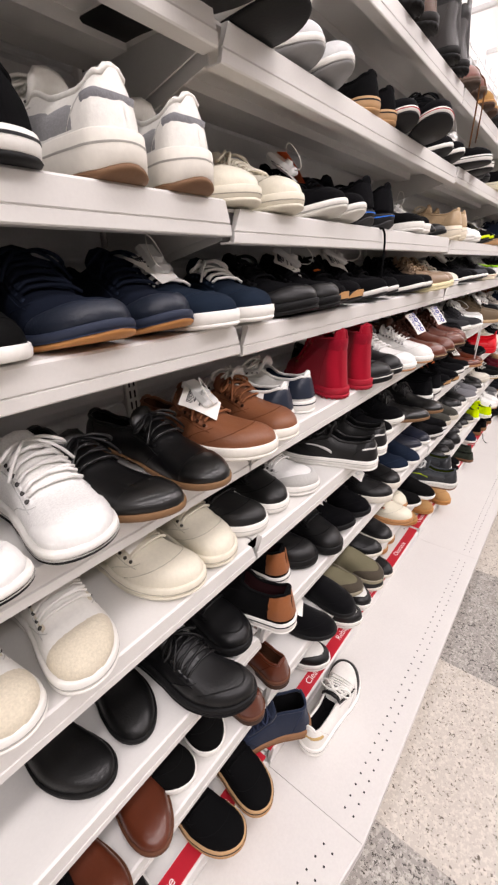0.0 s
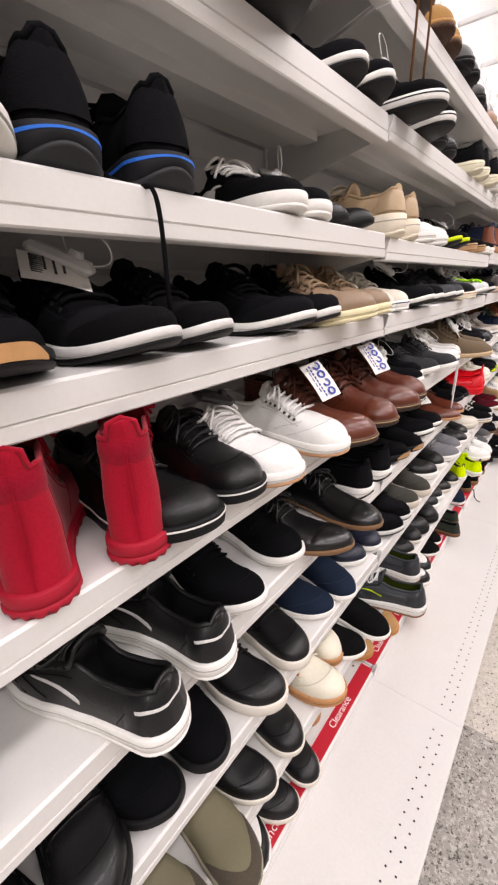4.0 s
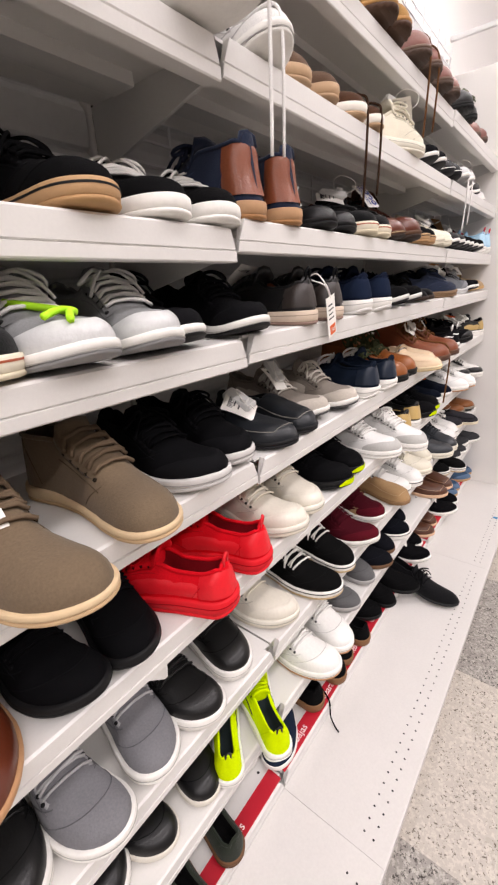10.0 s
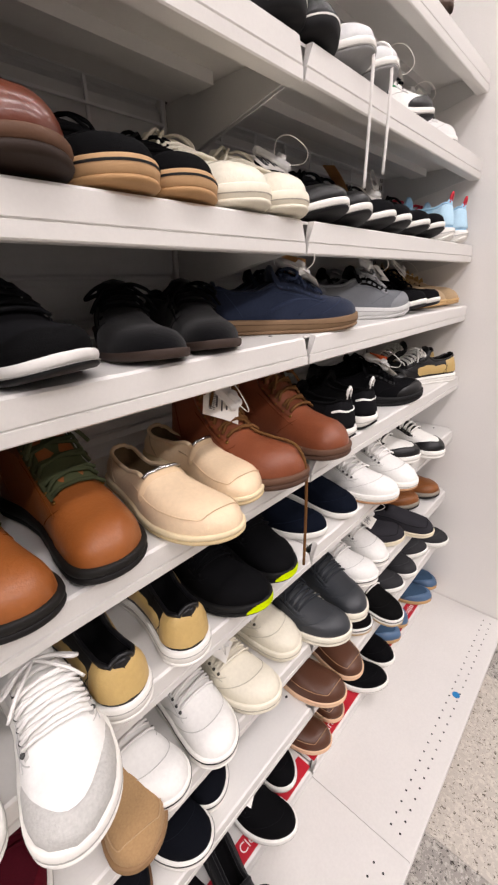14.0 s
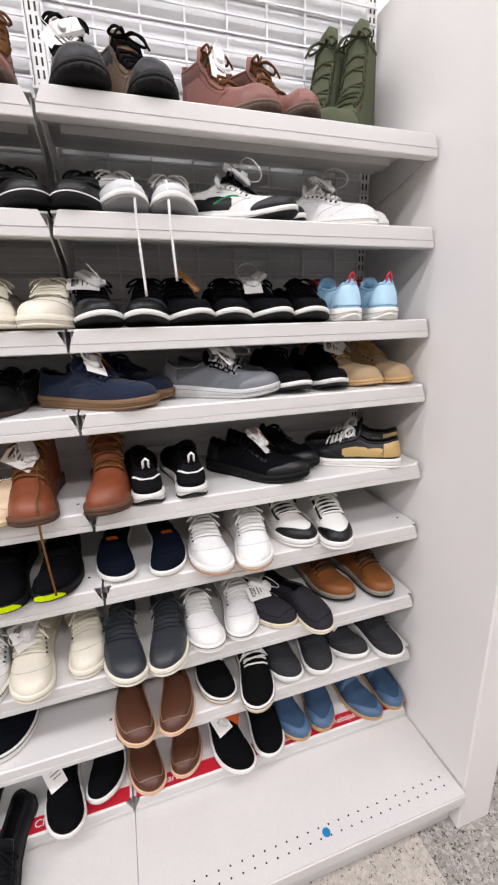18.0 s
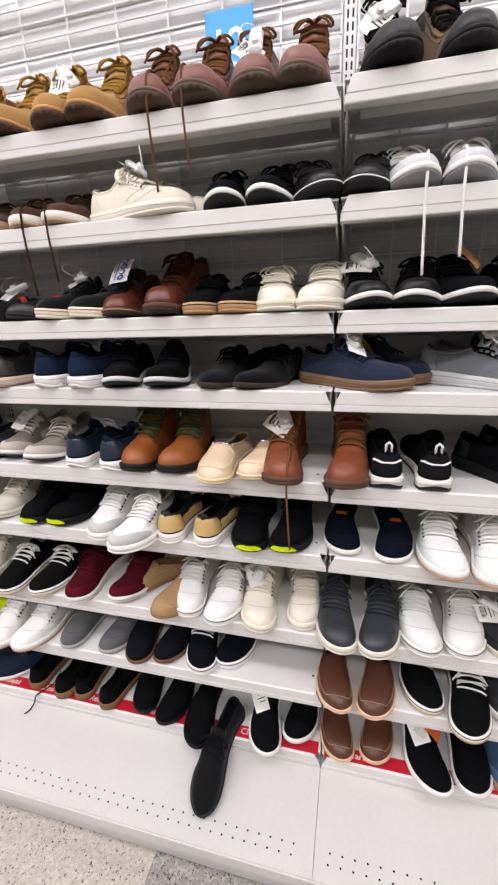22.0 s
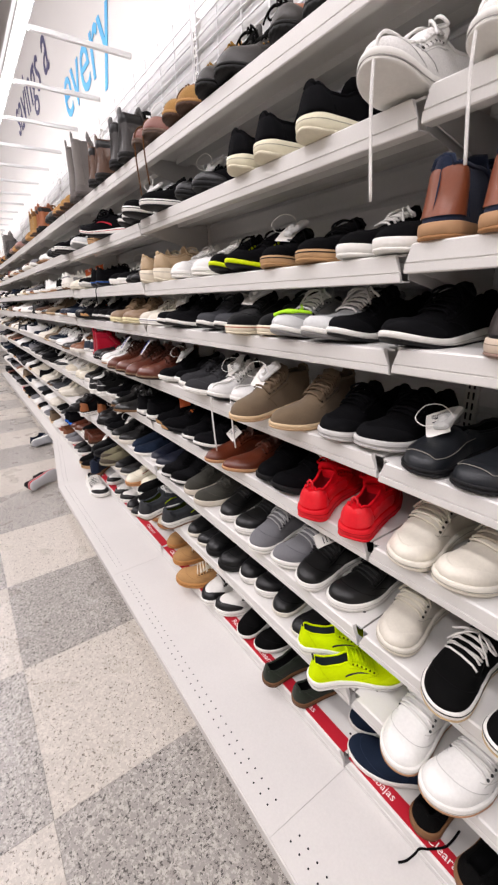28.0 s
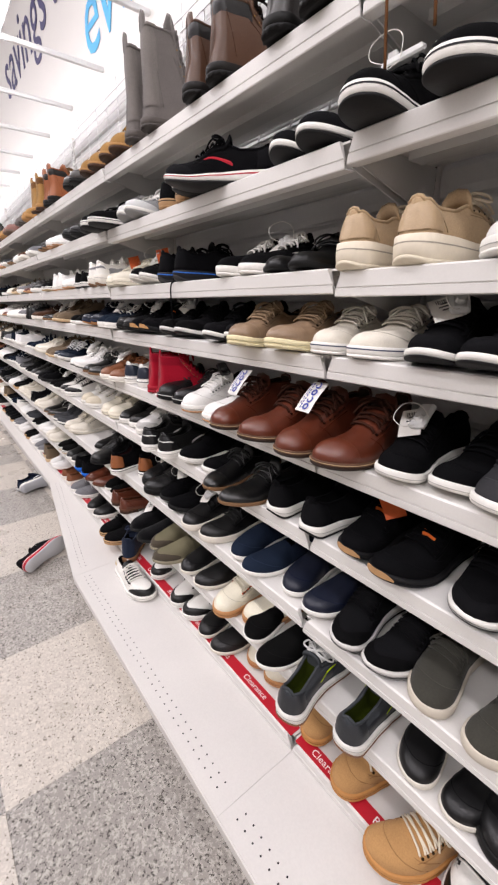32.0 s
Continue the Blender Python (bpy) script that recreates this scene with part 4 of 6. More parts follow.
def shoe(style, sign, cols, extras, m, label, group="", lod=0, tag="", rnd=random):
    """One shoe at the pose m, whose origin is the middle of the heel's back, on the ground, toe along +y."""
    root = tagged(new(NAMES[style]), label, "boot" if "boot" in NAMES[style] else "shoe", group)
    root.matrix_basis = m
    made = {}
    for name, me, role, par in template(style, sign, extras, lod):
        ob = new(name, me)
        made[name] = ob
        ob.parent = made.get(par, root) if par else root
        if role in ("seam", "eyelet"):
            ob["kind"] = "stuff"
        set_mat(ob, trim_of(role, cols, style) if role in ("seam", "eyelet", "bit", "groove") else fin(cols.get(role) or cols["upper"]))
    p = STYLES[style]
    la = Last(p, sign)
    if tag and lod == 0:
        s = (p["throat"][0] if p["throat"] else p["open"]) - 0.01
        c = la.surf(s + 0.03, math.pi / 2, 0.022)
        if "t" in tag or "p" in tag:
            a = rnd.uniform(-60, 60)
            f = la.surf(min(s + 0.13, 0.66), math.pi / 2, 0.013)
            slope = -math.degrees(math.atan2(c.z - f.z, f.y - c.y))
            if "t" in tag:
                o = new("security_tag", CLAM)
                o.parent, o.matrix_basis = root, Matrix.Translation(f.lerp(c, 0.35)) @ pose(0, 0, 0, slope) @ pose(0, 0, 0, rnd.uniform(-6, 6), rnd.uniform(-22, 22), a)
                q = new("cable", CABLE)
                q.parent = o
            o = new("price_tag", PAPER)
            o.parent, o.matrix_basis = root, Matrix.Translation(f + Vector((sign * 0.016, 0.004, -0.001))) @ pose(0, 0, 0, slope - 6) @ pose(0, 0, 0, 0, rnd.uniform(-14, 14), a + rnd.uniform(10, 50))
            q = new("print", PRINT)
            q.parent = o
        if "o" in tag or "n" in tag:
            o = new("hang_tag", PAPER)
            o.parent, o.matrix_basis = root, Matrix.Translation(c + Vector((-sign * 0.02, 0.03, -0.012))) @ pose(0, 0, 0, -48, 14, 60)
            set_mat(o, TAGO if "o" in tag else TAGN)
        if "R" in tag:
            o = new("store_label", BIGP)
            o.parent, o.matrix_basis = root, Matrix.Translation(c + Vector((0, 0.066, -0.012))) @ pose(0, 0, 0, -50, 6, -12)
            q = new("print", BIGT)
            q.parent = o
        if "g" in tag:
            bm = bmesh.new()
            tube_along(bm, smooth_path([la.surf(q, math.pi / 2 + b, .006) for q, b in ((.62, -.3), (.72, .1), (.82, .2), (.90, -.1), (.95, -.5))], 4), .0042, 6)
            tube_along(bm, smooth_path([la.surf(q, math.pi / 2 + b, .008) for q, b in ((.70, .7), (.78, .35), (.84, -.05), (.88, -.6))], 4), .0038, 6)
            part("lime_tie", bm, fin("rb4f02a"), root, "lime green plastic tie", True)
        if "d" in tag:
            o = new("alarm_tag", CLAM)
            o.parent, o.matrix_basis = root, Matrix.Translation(c) @ pose(0, 0, 0, -20, 10, 70)
            set_mat(o, TAGD)
    return root

# ---- the stock: looks, then pairs shelf by shelf ----
STYLES["midboot"] = dict(STYLES["boot"], top=[(0, .128), (.05, .134), (.20, .132), (.33, .134), (.41, .120), (.50, .092), (.60, .068), (.70, .056), (.84, .049), (1, .040)], bars=5, lug=0, out=.009, throat=(.39, .64))
NAMES["midboot"] = "ankle_boot"
LOOKS = {}


def kind_of(names, style, extras, label, u, s="re8e6e0", o="", a="", a2="", la="", to="", li="k111112"):
    """Registers a look: style, extra parts, label, then finishes of upper, sole, outsole, accents, laces, tongue, lining."""
    cols = dict(upper=u, sole=s, outsole=o or s, accent=a or u, accent2=a2 or a or s, laces=la or u, tongue=to or u, lining=li)
    for n in names.split():
        LOOKS[n] = (style, extras, cols, label)


K, W_, GUM = "k0c0c0e", "re8e6e0", "rb08a60"
kind_of("blkwhite", "runner", "bmet", "black knit running shoe with a white sole", K, W_, "r161617", "k121214")
kind_of("blkrunw", "runner", "h", "black mesh running shoe with a thin white sole edge", K, W_)
kind_of("blkrunb", "trainer", "mteb", "all-black running shoe with a black sole", K, "r0e0e0f", "r0a0a0a", "l111112")
kind_of("blkdark", "court", "heb", "black leather sneaker with a black sole", "l0d0d0e", "r0e0e0e")
kind_of("blkslip", "slipon", "h", "plain black slip-on shoe with a white sole", "c0e0e0e", W_)
kind_of("blkplain", "slipon", "h", "black leather slip-on shoe with a cream sole", "l0e0e0f", "rd9d4c8")
kind_of("blkknit", "slipon", "h", "plain black knit slip-on shoe", "k0c0c0d", "r0e0e0e")
kind_of("blksuede", "slipon", "h", "black suede slip-on with a dark sole", "s0c0c0e", "r121213")
kind_of("blksuede2", "dress", "b", "black suede derby with a thin brown sole", "s0b0b0d", "r3a2e28", "r120f0c", la="c0d0d0e")
kind_of("blktex", "runner", "h", "black textured slip-on trainer with a ribbed sole", K, "r111112")
kind_of("blkmesh", "trainer", "tmeb", "black mesh trainer with a pale grey sole", K, "rc9c7c4", "rbdbbb8", "k131315")
kind_of("blkgum blkgum2", "canvas", "fb", "black canvas sneaker with a gum sole", "c0d0d0e", "rb8946c", GUM, a2="r161616")
kind_of("blkbrn", "canvas", "h", "black low sneaker with a brown sole", "c0e0e0e", "r7d5a3c")
kind_of("blkcream", "court", "fb", "black suede sneaker with a cream sole and rust line", "s111213", "re3dbc6", "rd7cdb4", a2="ra5553b")
kind_of("blkcreamheel", "trainer", "t", "black high-backed sneaker with a cream sole", K, "re4dec4", "rd8d0b8", "k0f0f11")
kind_of("blkderby", "dress", "b", "black leather derby dress shoe", "l0c0c0c", "r0e0e0e", "r0b0a0a")
kind_of("blkcap", "dress", "cb", "polished black cap-toe dress shoe with a tan welt", "g0a0a0b", "r7a5c40", "r0e0d0c", "g0c0c0c")
kind_of("blkleather", "court", "heb", "smooth black leather sneaker with a white sole", "l0e0e0e", W_)
kind_of("blkcasual", "trainer", "meb", "black leather walking shoe with a thick black sole", "l0f0f10", "r0f0f10", "r0b0b0c")
kind_of("blkwl", "trainer", "hfb", "black leather shoe with a black sole edged by a white line", "l0d0d0e", "r0e0e10", a2="re4e2dc")
kind_of("blkwtoe", "runner", "e", "black mesh trainer with a white wrapped toe", K, W_, "re0ded6", "re2e0da")
kind_of("blkmoc", "moc", "a", "black leather driving moccasin with pale stitching", "l1b1e22", "r141416", a="l8a867e")
kind_of("blkgrey", "runner", "me", "black and grey running shoe with a white midsole edge", "k161618", "rd8d6d2", "r121213", "k0d0d0e")
kind_of("blkheel", "court", "tp", "black and taupe leather sneaker with a layered cream sole", "l151516", "rcdbba8", "r8c7468", "l332d2a", "k121213", li="k7d4e3a")
kind_of("blkcheck", "runner", "tmpz", "black and white patterned running shoe seen from its heel", "k0e0e0f", "re4e2dc", "r0e0e0f", "k161618", "re8e6e2")
kind_of("blkred", "slipon", "k", "black shoe with a red-lined elastic strap", "l0e0e10", "r161617", a="kb5443a")
kind_of("blkorg", "runner", "xy", "black running shoe with an orange tongue mark and gum toe", K, "r131315", "r131315", "kd86a30", "rb08a60")
kind_of("blkorgheel", "runner", "xyb", "black running shoe with an orange tongue mark and gum toe", K, "r131315", "r161617", "kd86a30", "rb88c5c")
kind_of("blkwheel", "court", "tszb", "black leather court sneaker with a white sole", "l0e0e0e", W_, W_, "l0f0f11", "lc9c7c4")
STYLES["highcourt"] = dict(STYLES["court"], top=[(q, h * 1.32) for q, h in STYLES["court"]["top"]])
NAMES["highcourt"] = "court_sneaker"
kind_of("blkbrnheel", "highcourt", "tfb", "black canvas sneaker with a brown leather heel", "c0e0e0f", W_, W_, "l8b5430", "r2a2a2c", li="k2a1618")
kind_of("bwgoldtoe", "court", "mezb", "black and white sneaker with a gold heel", "le2e0da", W_, W_, "l0e0e0e", "lb79b63", la="ce6e4de", to="l0e0e10")
kind_of("blkblue", "runner", "tfb", "black running shoe with a bright blue midsole", K, "r1a1a1d", "r303033", "k0f0f11", "r2f6fd0")
kind_of("blkblue3", "runner", "mtsbf", "black and white running shoe with a red heel mark", K, "re8e6e0", "r161617", "k141416", "rb02030")
kind_of("brntallb", "midboot", "cb", "tall polished brown cap-toe lace-up boot", "g562819", "r5a4030", "r2c2019", "g5c2b1a", la="c3a221a", li="k3a2a22")
kind_of("blkblue2", "runner", "tb", "black running shoe with a bright blue sole stripe", K, "r1f66cc", "r0d0d0e", "k0f0f11")
kind_of("blklime", "trainer", "cbx", "black mesh trainer with a lime toe bumper and white sole", K, "r111112", "r0f0f10", "k0e0e10", "kc9e000", la="k0e0e10")
kind_of("blklimeheel", "runner", "eb", "black running shoe with a lime yellow sole and lace facing", K, "rd4e600", "r111112", "kb4c400")
kind_of("vansbw", "canvas", "fb", "black canvas skate shoe with white laces and white sole", "c0e0e0e", W_, "rb9a27c", a2="r121213", la="ce6e4de")
kind_of("vansblk", "canvas", "fb", "black canvas skate shoe with a thick white sole", "c0d0d0e", W_, "r121213", a2="r2a2a2c")
kind_of("bwcourt", "court", "metb", "white and black leather court sneaker", "le2e0da", W_, W_, "l0e0e0e", "l0e0e0e", la="ce6e4de", to="l0e0e10")
kind_of("bwstripe", "canvas", "qsb", "black and white skate sneaker with side stripes", "c0f0f10", W_, W_, "le2e0da", "re4e2dc", la="ce6e4de")
kind_of("bwtoe", "court", "h", "white sneaker with a black toe panel", "l0e0e10", W_)
kind_of("bwgold", "court", "tqb", "black and white sneaker with a gold heel", "l0e0e10", W_, W_, "lb79b63", "le2e0da", la="ce6e4de")
kind_of("goldbw", "court", "tqb", "black, white and gold sneaker with its gold heel outwards", "l0e0e10", W_, W_, "lbda066", "l0e0e10", la="ce6e4de")
kind_of("whtplain", "court", "eb", "plain white leather sneaker with a gum underside", "le4e3df", W_, "rb58a66", la="ce6e4e0", li="kd6d4ce", to="le0dfdb")
kind_of("whtline", "court", "efb", "white leather sneaker with a black line round the sole", "le4e3df", W_, W_, a2="r131314", la="ce6e4e0", li="kd6d4ce", to="le0dfdb")
kind_of("whtrun", "runner", "meb", "white running shoe with a black line on its sole", "ke2e1de", W_, "r161617", "le4e3e0", la="ce6e4e0", li="kcac8c4", to="ke0dfdb")
kind_of("whtlight", "court", "eb", "white low sneaker with tied laces", "le2e1de", W_, W_, la="ce6e4e0", li="kcac8c4", to="ke0dfdb")
kind_of("whtknit", "runner", "b", "white ribbed knit running shoe with trailing laces", "kdcdad6", "re2e0da", la="ce6e4e0", li="kbab8b4", to="kdad8d4")
kind_of("whtcan", "canvas", "fb", "off-white canvas slip sneaker with a white sole", "cdcd6c8", W_, W_, a2="r3a3f58", la="ce0dccf", li="kcfc9bb", to="cdcd6c8")
kind_of("whtgrey", "court", "metb", "white leather sneaker with grey suede toe guard", "le3e2df", W_, W_, "sb9b8b4", "l0e0e10", la="ce6e4e0", li="kcac8c4", to="le0dfdb")
kind_of("whtgreen", "runner", "mqsb", "white and black sneaker with green side emblem", "le2e1dc", W_, "r0e0e0f", "l0e0e10", "l1f8a50", la="k0e0e10")
kind_of("whtnavheel", "court", "tfb", "white leather sneaker with a navy heel panel", "le2e1dc", W_, W_, "l1c2433", "r2a2c34", la="ce6e4de", li="k1c2433")
STYLES["platform"] = dict(STYLES["trainer"], sole=[(q, h * 1.4) for q, h in STYLES["trainer"]["sole"]])
NAMES["platform"] = "sneaker"
kind_of("whtheel", "platform", "zqb", "white and grey retro sneaker with its heel outwards", "le3e1da", "re4e0d6", "r7a5c44", "s8f8f90", "s7f7f82", la="ce6e4de", li="kd8d6d0")
kind_of("whtbeige", "court", "ceb", "white leather sneaker with a beige toe cap", "le4e2dc", W_, W_, "scfc6b2", la="ce6e4de", li="kd6d2c8", to="le2e0da")
kind_of("creamcan creamcan2 creamleather", "court", "eb", "cream leather sneaker with a cream sole", "ldcd6c4", "re2dcca", "rdcd6c4", la="ce2dcca", li="kcfc8b6", to="ldcd6c4")
kind_of("creamrun", "trainer", "meb", "cream leather trainer with tonal panels", "ld8d2c4", "re0dbce", "rcfc8b8", "ldcd6c8", la="ce2dcca", li="kcfc8b6", to="ld8d2c4")
kind_of("creamgum", "court", "teb", "cream and rust sneaker with a gum sole", "lded8c4", "rb8875a", "rb8875a", "lb5562e", la="ce2dcca", li="kcfc8b6")
kind_of("creamslip", "court", "b", "cream canvas shoe with a cream sole", "cdbd5c2", "rded9c9", la="ce2dcca", li="kcfc8b6", to="cdbd5c2")
kind_of("creamloaf", "moc", "kaj", "cream leather loafer with a metal-trimmed strap", "ldcc4a4", "rd8c7a4", "rc8b48c", "ld2b896", li="k6b5a44")
kind_of("lgreyrun", "runner", "mb", "light grey mesh running shoe with a white sole", "k8f9090", W_, "r8a8a8a", "lc9cac9", la="ce6e4e0", li="k8c8d8d")
kind_of("greyside", "trainer", "metb", "grey mesh trainer with a segmented pale sole", "k6f7276", "rc4c4c2", "rb4b4b2", "l7b7e82", la="k9a9c9e", li="k0f0f10", to="k101012")
kind_of("greyblk", "runner", "cmb", "dark grey running shoe with black overlays", "k47484b", W_, "r0e0e10", "l0e0e0f", "l0e0e0f", la="k0e0e10", to="k0e0e10")
# lime lining, its colour darkened for the shade inside the opening
kind_of("greylime", "trainer", "mqtsb", "grey trail sneaker with lime accents and speckled sole", "k404346", "rdcdad4", "r7d5a44", "l2c2e31", "kb9d400", la="kc9c9c6", li="k2a3208")
kind_of("chargrey", "runner", "h", "charcoal knit slip-on trainer with a white sole", "k38383a", W_)
kind_of("charun", "runner", "bmet", "charcoal running shoe with a white sole", "k3c3d40", W_, "r161617", "k4a4b4e")
kind_of("charcanvas", "court", "eb", "charcoal leather lace-up with a cream sole", "l2f3236", "rded9c9", la="c33363a", li="k131315")
kind_of("charmoc", "moc", "ab", "dark charcoal boat shoe with a cream sole", "c302f33", "rdad0b8", a="c131315")
kind_of("dkolive", "canvas", "hb", "dark olive suede lace-up with a cream sole edge", "s403f39", "rc9c1b2")
kind_of("blkround", "canvas", "hb", "smooth black leather lace-up with a cream sole", "l0c0c0d", "rdcd6ca")
kind_of("dkgreen", "slipon", "", "dark green suede slip-on with a brown sole", "s2c3129", "r6a4a30", "r5a3c26", li="k0e0e0e")
kind_of("olivemoc", "slipon", "m", "olive canvas slip-on with a brown patch", "c6f6a55", "r9a937e", "r8c866f", "s4b443a", li="k5b5748")
kind_of("greysuede", "slipon", "h", "grey suede slip-on shoe with a pale sole edge", "s5c5c5d", "ra5a3a1")
kind_of("greysued2", "trainer", "eb", "grey suede jogger with a white sole", "s77777a", W_, W_, "sa8a8a9", la="kb9b9b9")
kind_of("beigerun", "runner", "mqb", "beige and grey running shoe", "k8a8279", W_, "r3a3a3a", "sbdb5aa", la="kc9c3b9", li="k77716a")
kind_of("brngrey", "canvas", "eb", "brown suede shoe with a tan sole", "s5a4638", "rb09272", la="c3f3128")
kind_of("dkbrown", "canvas", "eb", "dark brown suede sneaker with a white sole", "s4a3224", "re2ddd2", "rb09272", la="c3a281d")
kind_of("brnlace", "midboot", "l", "brown leather boot with brown laces", "l7a5232", "r6e5c4c", a2="l4a3424", la="c4a3524")
kind_of("brnboot", "midboot", "lb", "cognac leather lace-up boot with brown laces", "l7a4229", "r5e4334", "r4d372b", a2="l7d442c", la="c6b4a2c", li="k3a2a22")
kind_of("brncap", "chukka", "cfb", "polished brown cap-toe lace-up boot with a stacked sole", "g562819", "r5a4030", "r2c2019", "g5c2b1a", "rb39a78", la="c3a221a", li="k3a2a22")
kind_of("brndress", "dress", "", "cognac leather plain-toe oxford with a tan welt", "g5c2a18", "rb58a64", "r4a3324", li="k5b3a26")
kind_of("brnplain", "dress", "", "brown leather plain-toe shoe", "g5a2c1b", "r5d3a28", "r3c281c", li="k4b3022")
kind_of("brnorg", "trainer", "meb", "tan brown leather hiking shoe with a black sole", "l7d4c26", "r8d8579", "r100f0e", "l855026", la="c3c332a")
kind_of("brnmoc", "moc", "a", "brown leather moccasin with a raised apron seam and pink-tan sole", "l523222", "rd9b596", a="la88462", li="k3a281c")
kind_of("brncanvas", "canvas", "eb", "tan brown leather sneaker with a white sole and brown line", "l7a4c32", "re6e2d8", "re6e2d8", a2="l6b4028", la="c8a5a3e", li="k5b3a28")
kind_of("tan", "chukka", "", "tan suede chukka boot with a cream sole", "sb09878", "rc2a070", la="cb0905f", li="k6b543a")
kind_of("tangum", "court", "eb", "tan suede sneaker with a gum sole", "sb0885a", "rb8844c", "rb8844c", la="cded4c0", li="k8a683f")
kind_of("tanheel", "platform", "tb", "tan leather sneaker with a thick cream sole, heel outwards", "sae9676", "re6dcc8", "re0d6c0", "lae9676", la="cd8ccb6", li="k8a7054")
kind_of("tancream", "trainer", "cb", "taupe leather oxford sneaker with a thick cream sole", "l8a735c", "re6dcb4", "re0d6ae", la="c8f7a62", li="k5b4a3a")
kind_of("tansuede", "moc", "a", "sand suede moccasin with a fleece lining", "sa2835e", "r8a6c4c", a="sb89a76", li="kb89c7c")
kind_of("tansuede2", "chukka", "", "taupe suede derby with a crepe sole", "s6b5c4a", "rcdb490", "rb89c78", la="c6b5b4a", li="k4a4036")
kind_of("navyplain", "slipon", "h", "navy leather slip-on with a white sole", "l161b2b", W_)
kind_of("navydk", "slipon", "h", "dark navy slip-on with a brown sole", "c121318", "r6b4f38")
kind_of("navyslip", "slipon", "h", "navy canvas slip-on shoe with a white sole", "c1f2838", W_)
kind_of("navyorg", "slipon", "hy", "navy knit slip-on trainer with an orange mark", "k0d121d", W_, a="kd86a30")
kind_of("navycan", "court", "fb", "black-navy canvas sneaker with white laces", "c0e1016", W_, W_, a2="r131314", la="ce6e4de")
kind_of("navygum", "court", "sb", "navy suede sneaker with a gum sole", "s262d3e", "r7a6148", "r7a6148", a="s2c3448", la="c262d3e")
kind_of("navygum2", "runner", "mb", "navy mesh running shoe with a gum heel", "k171c28", "r2a3142", "rb8814c", "l1e2430", la="k171c28")
kind_of("navywht", "canvas", "eb", "navy canvas sneaker with a thick white sole and white laces", "c1c2532", W_, W_, la="ce6e4de")
kind_of("navyrun", "runner", "tmb", "navy running shoe with white laces and a white sole", "k141c29", W_, W_, "l1a2433", "kc9d848", la="ce0e0e0")
kind_of("navyheel", "trainer", "tb", "navy knit trainer with a white sole, heel outwards", "k131a2b", W_, "rd6d4d0", "k182134")
kind_of("navybrn", "chukka", "tb", "navy suede boot with a brown heel and tan sole", "s252c3e", "rb08a66", "r9a7048", "l7a4229", la="c2a3042")
kind_of("navybrnsole", "chukka", "b", "navy suede chukka with a brown sole", "s262d3e", "r8a6446", "r7a5638", la="c2a3042")
kind_of("blueslip", "slipon", "mk", "blue knit slip-on with paler toe overlay and gum sole", "k3a4f66", "rb89468", "rb89468", "l4a6482", li="k24405f")
kind_of("ltblue", "runner", "tmpb", "pale blue knit running shoe with red trim", "k9cc3dc", W_, W_, "kb4d4e6", "kc23b46", la="kc23b46", li="k8cb4cc")
kind_of("maroon", "runner", "mb", "maroon knit running shoe with a white sole", "k45101a", W_, W_, "k55131e", la="k45101a")
kind_of("lime", "runner", "meps", "fluorescent yellow running shoe with a white sole", "kcfe800", W_, W_, "kd6ee10", "r2a2a2c", la="kc0d800", li="k30383a")
kind_of("redrun", "trainer", "mqtpb", "bright red mesh trainer with a red sole", "kd0121f", "rd41824", "rd41824", "ld81a26", la="kd0121f", li="k7a1018")
kind_of("redboot2", "boot", "lb", "bright red nubuck boot with a red sole, heel outwards", "s9a1428", "ra0182c", "ra0182c", "s9a1428", "s8c1226", la="c8f1226", li="k6a0c1a")
kind_of("redboot", "boot", "lcb", "rust-red leather work boot with brown laces and lugged sole", "l7a4f45", "r6b584c", "r4f3f36", "l7a4f45", "l5a3830", la="c5f4028", li="k3a2822")
kind_of("wheat", "boot", "lb", "wheat nubuck work boot with a dark lugged sole", "s9c7848", "rb08450", "r4a3426", "s9c7848", "s6b4a2c", la="c8a682c", li="k4a3624")
kind_of("hiker", "boot", "mclb", "brown and black hiking boot with a rubber toe", "l5f4c3a", "r10100f", "r0e0e0e", "l100f0f", "l161513", la="c100f0e")
kind_of("hikerorg", "boot", "mlb", "orange-brown hiking boot with a black lugged sole", "l8f5432", "r161514", "r0e0e0e", "l33302c", "l171513", la="c6b5238")
kind_of("orgboot", "midboot", "lb", "tan-orange leather boot with green laces and black sole", "l8a4f24", "r161412", "r100e0e", "l8a4f24", "l6b3e1f", la="c3f4430", to="c4b5038")
kind_of("olivetall", "tallboot", "pb", "tall olive green canvas combat boot", "c565a47", "r35342c", "r161612", a2="c121210", la="c4b4e3c", li="k161613")
kind_of("tallgrey", "tallboot", "t", "tall grey suede boot", "s6b6663", "r56504c", "r4a4542", "s736e6a", li="k3a3735")
kind_of("brntall", "boot", "lcb", "dark brown leather hiking boot with black collar", "l4f3524", "r161311", "r100e0d", "l463020", "l100e0e", la="c16110d")
kind_of("dkboot", "boot", "lb", "dark grey leather work boot", "l33302e", "r131211", "r0e0d0d", a2="l161514", la="c121211")

rng = random.Random(11)


def extent(style):
    return STYLES[style]["L"], STYLES[style]["hw"] * 0.97 + 0.0035


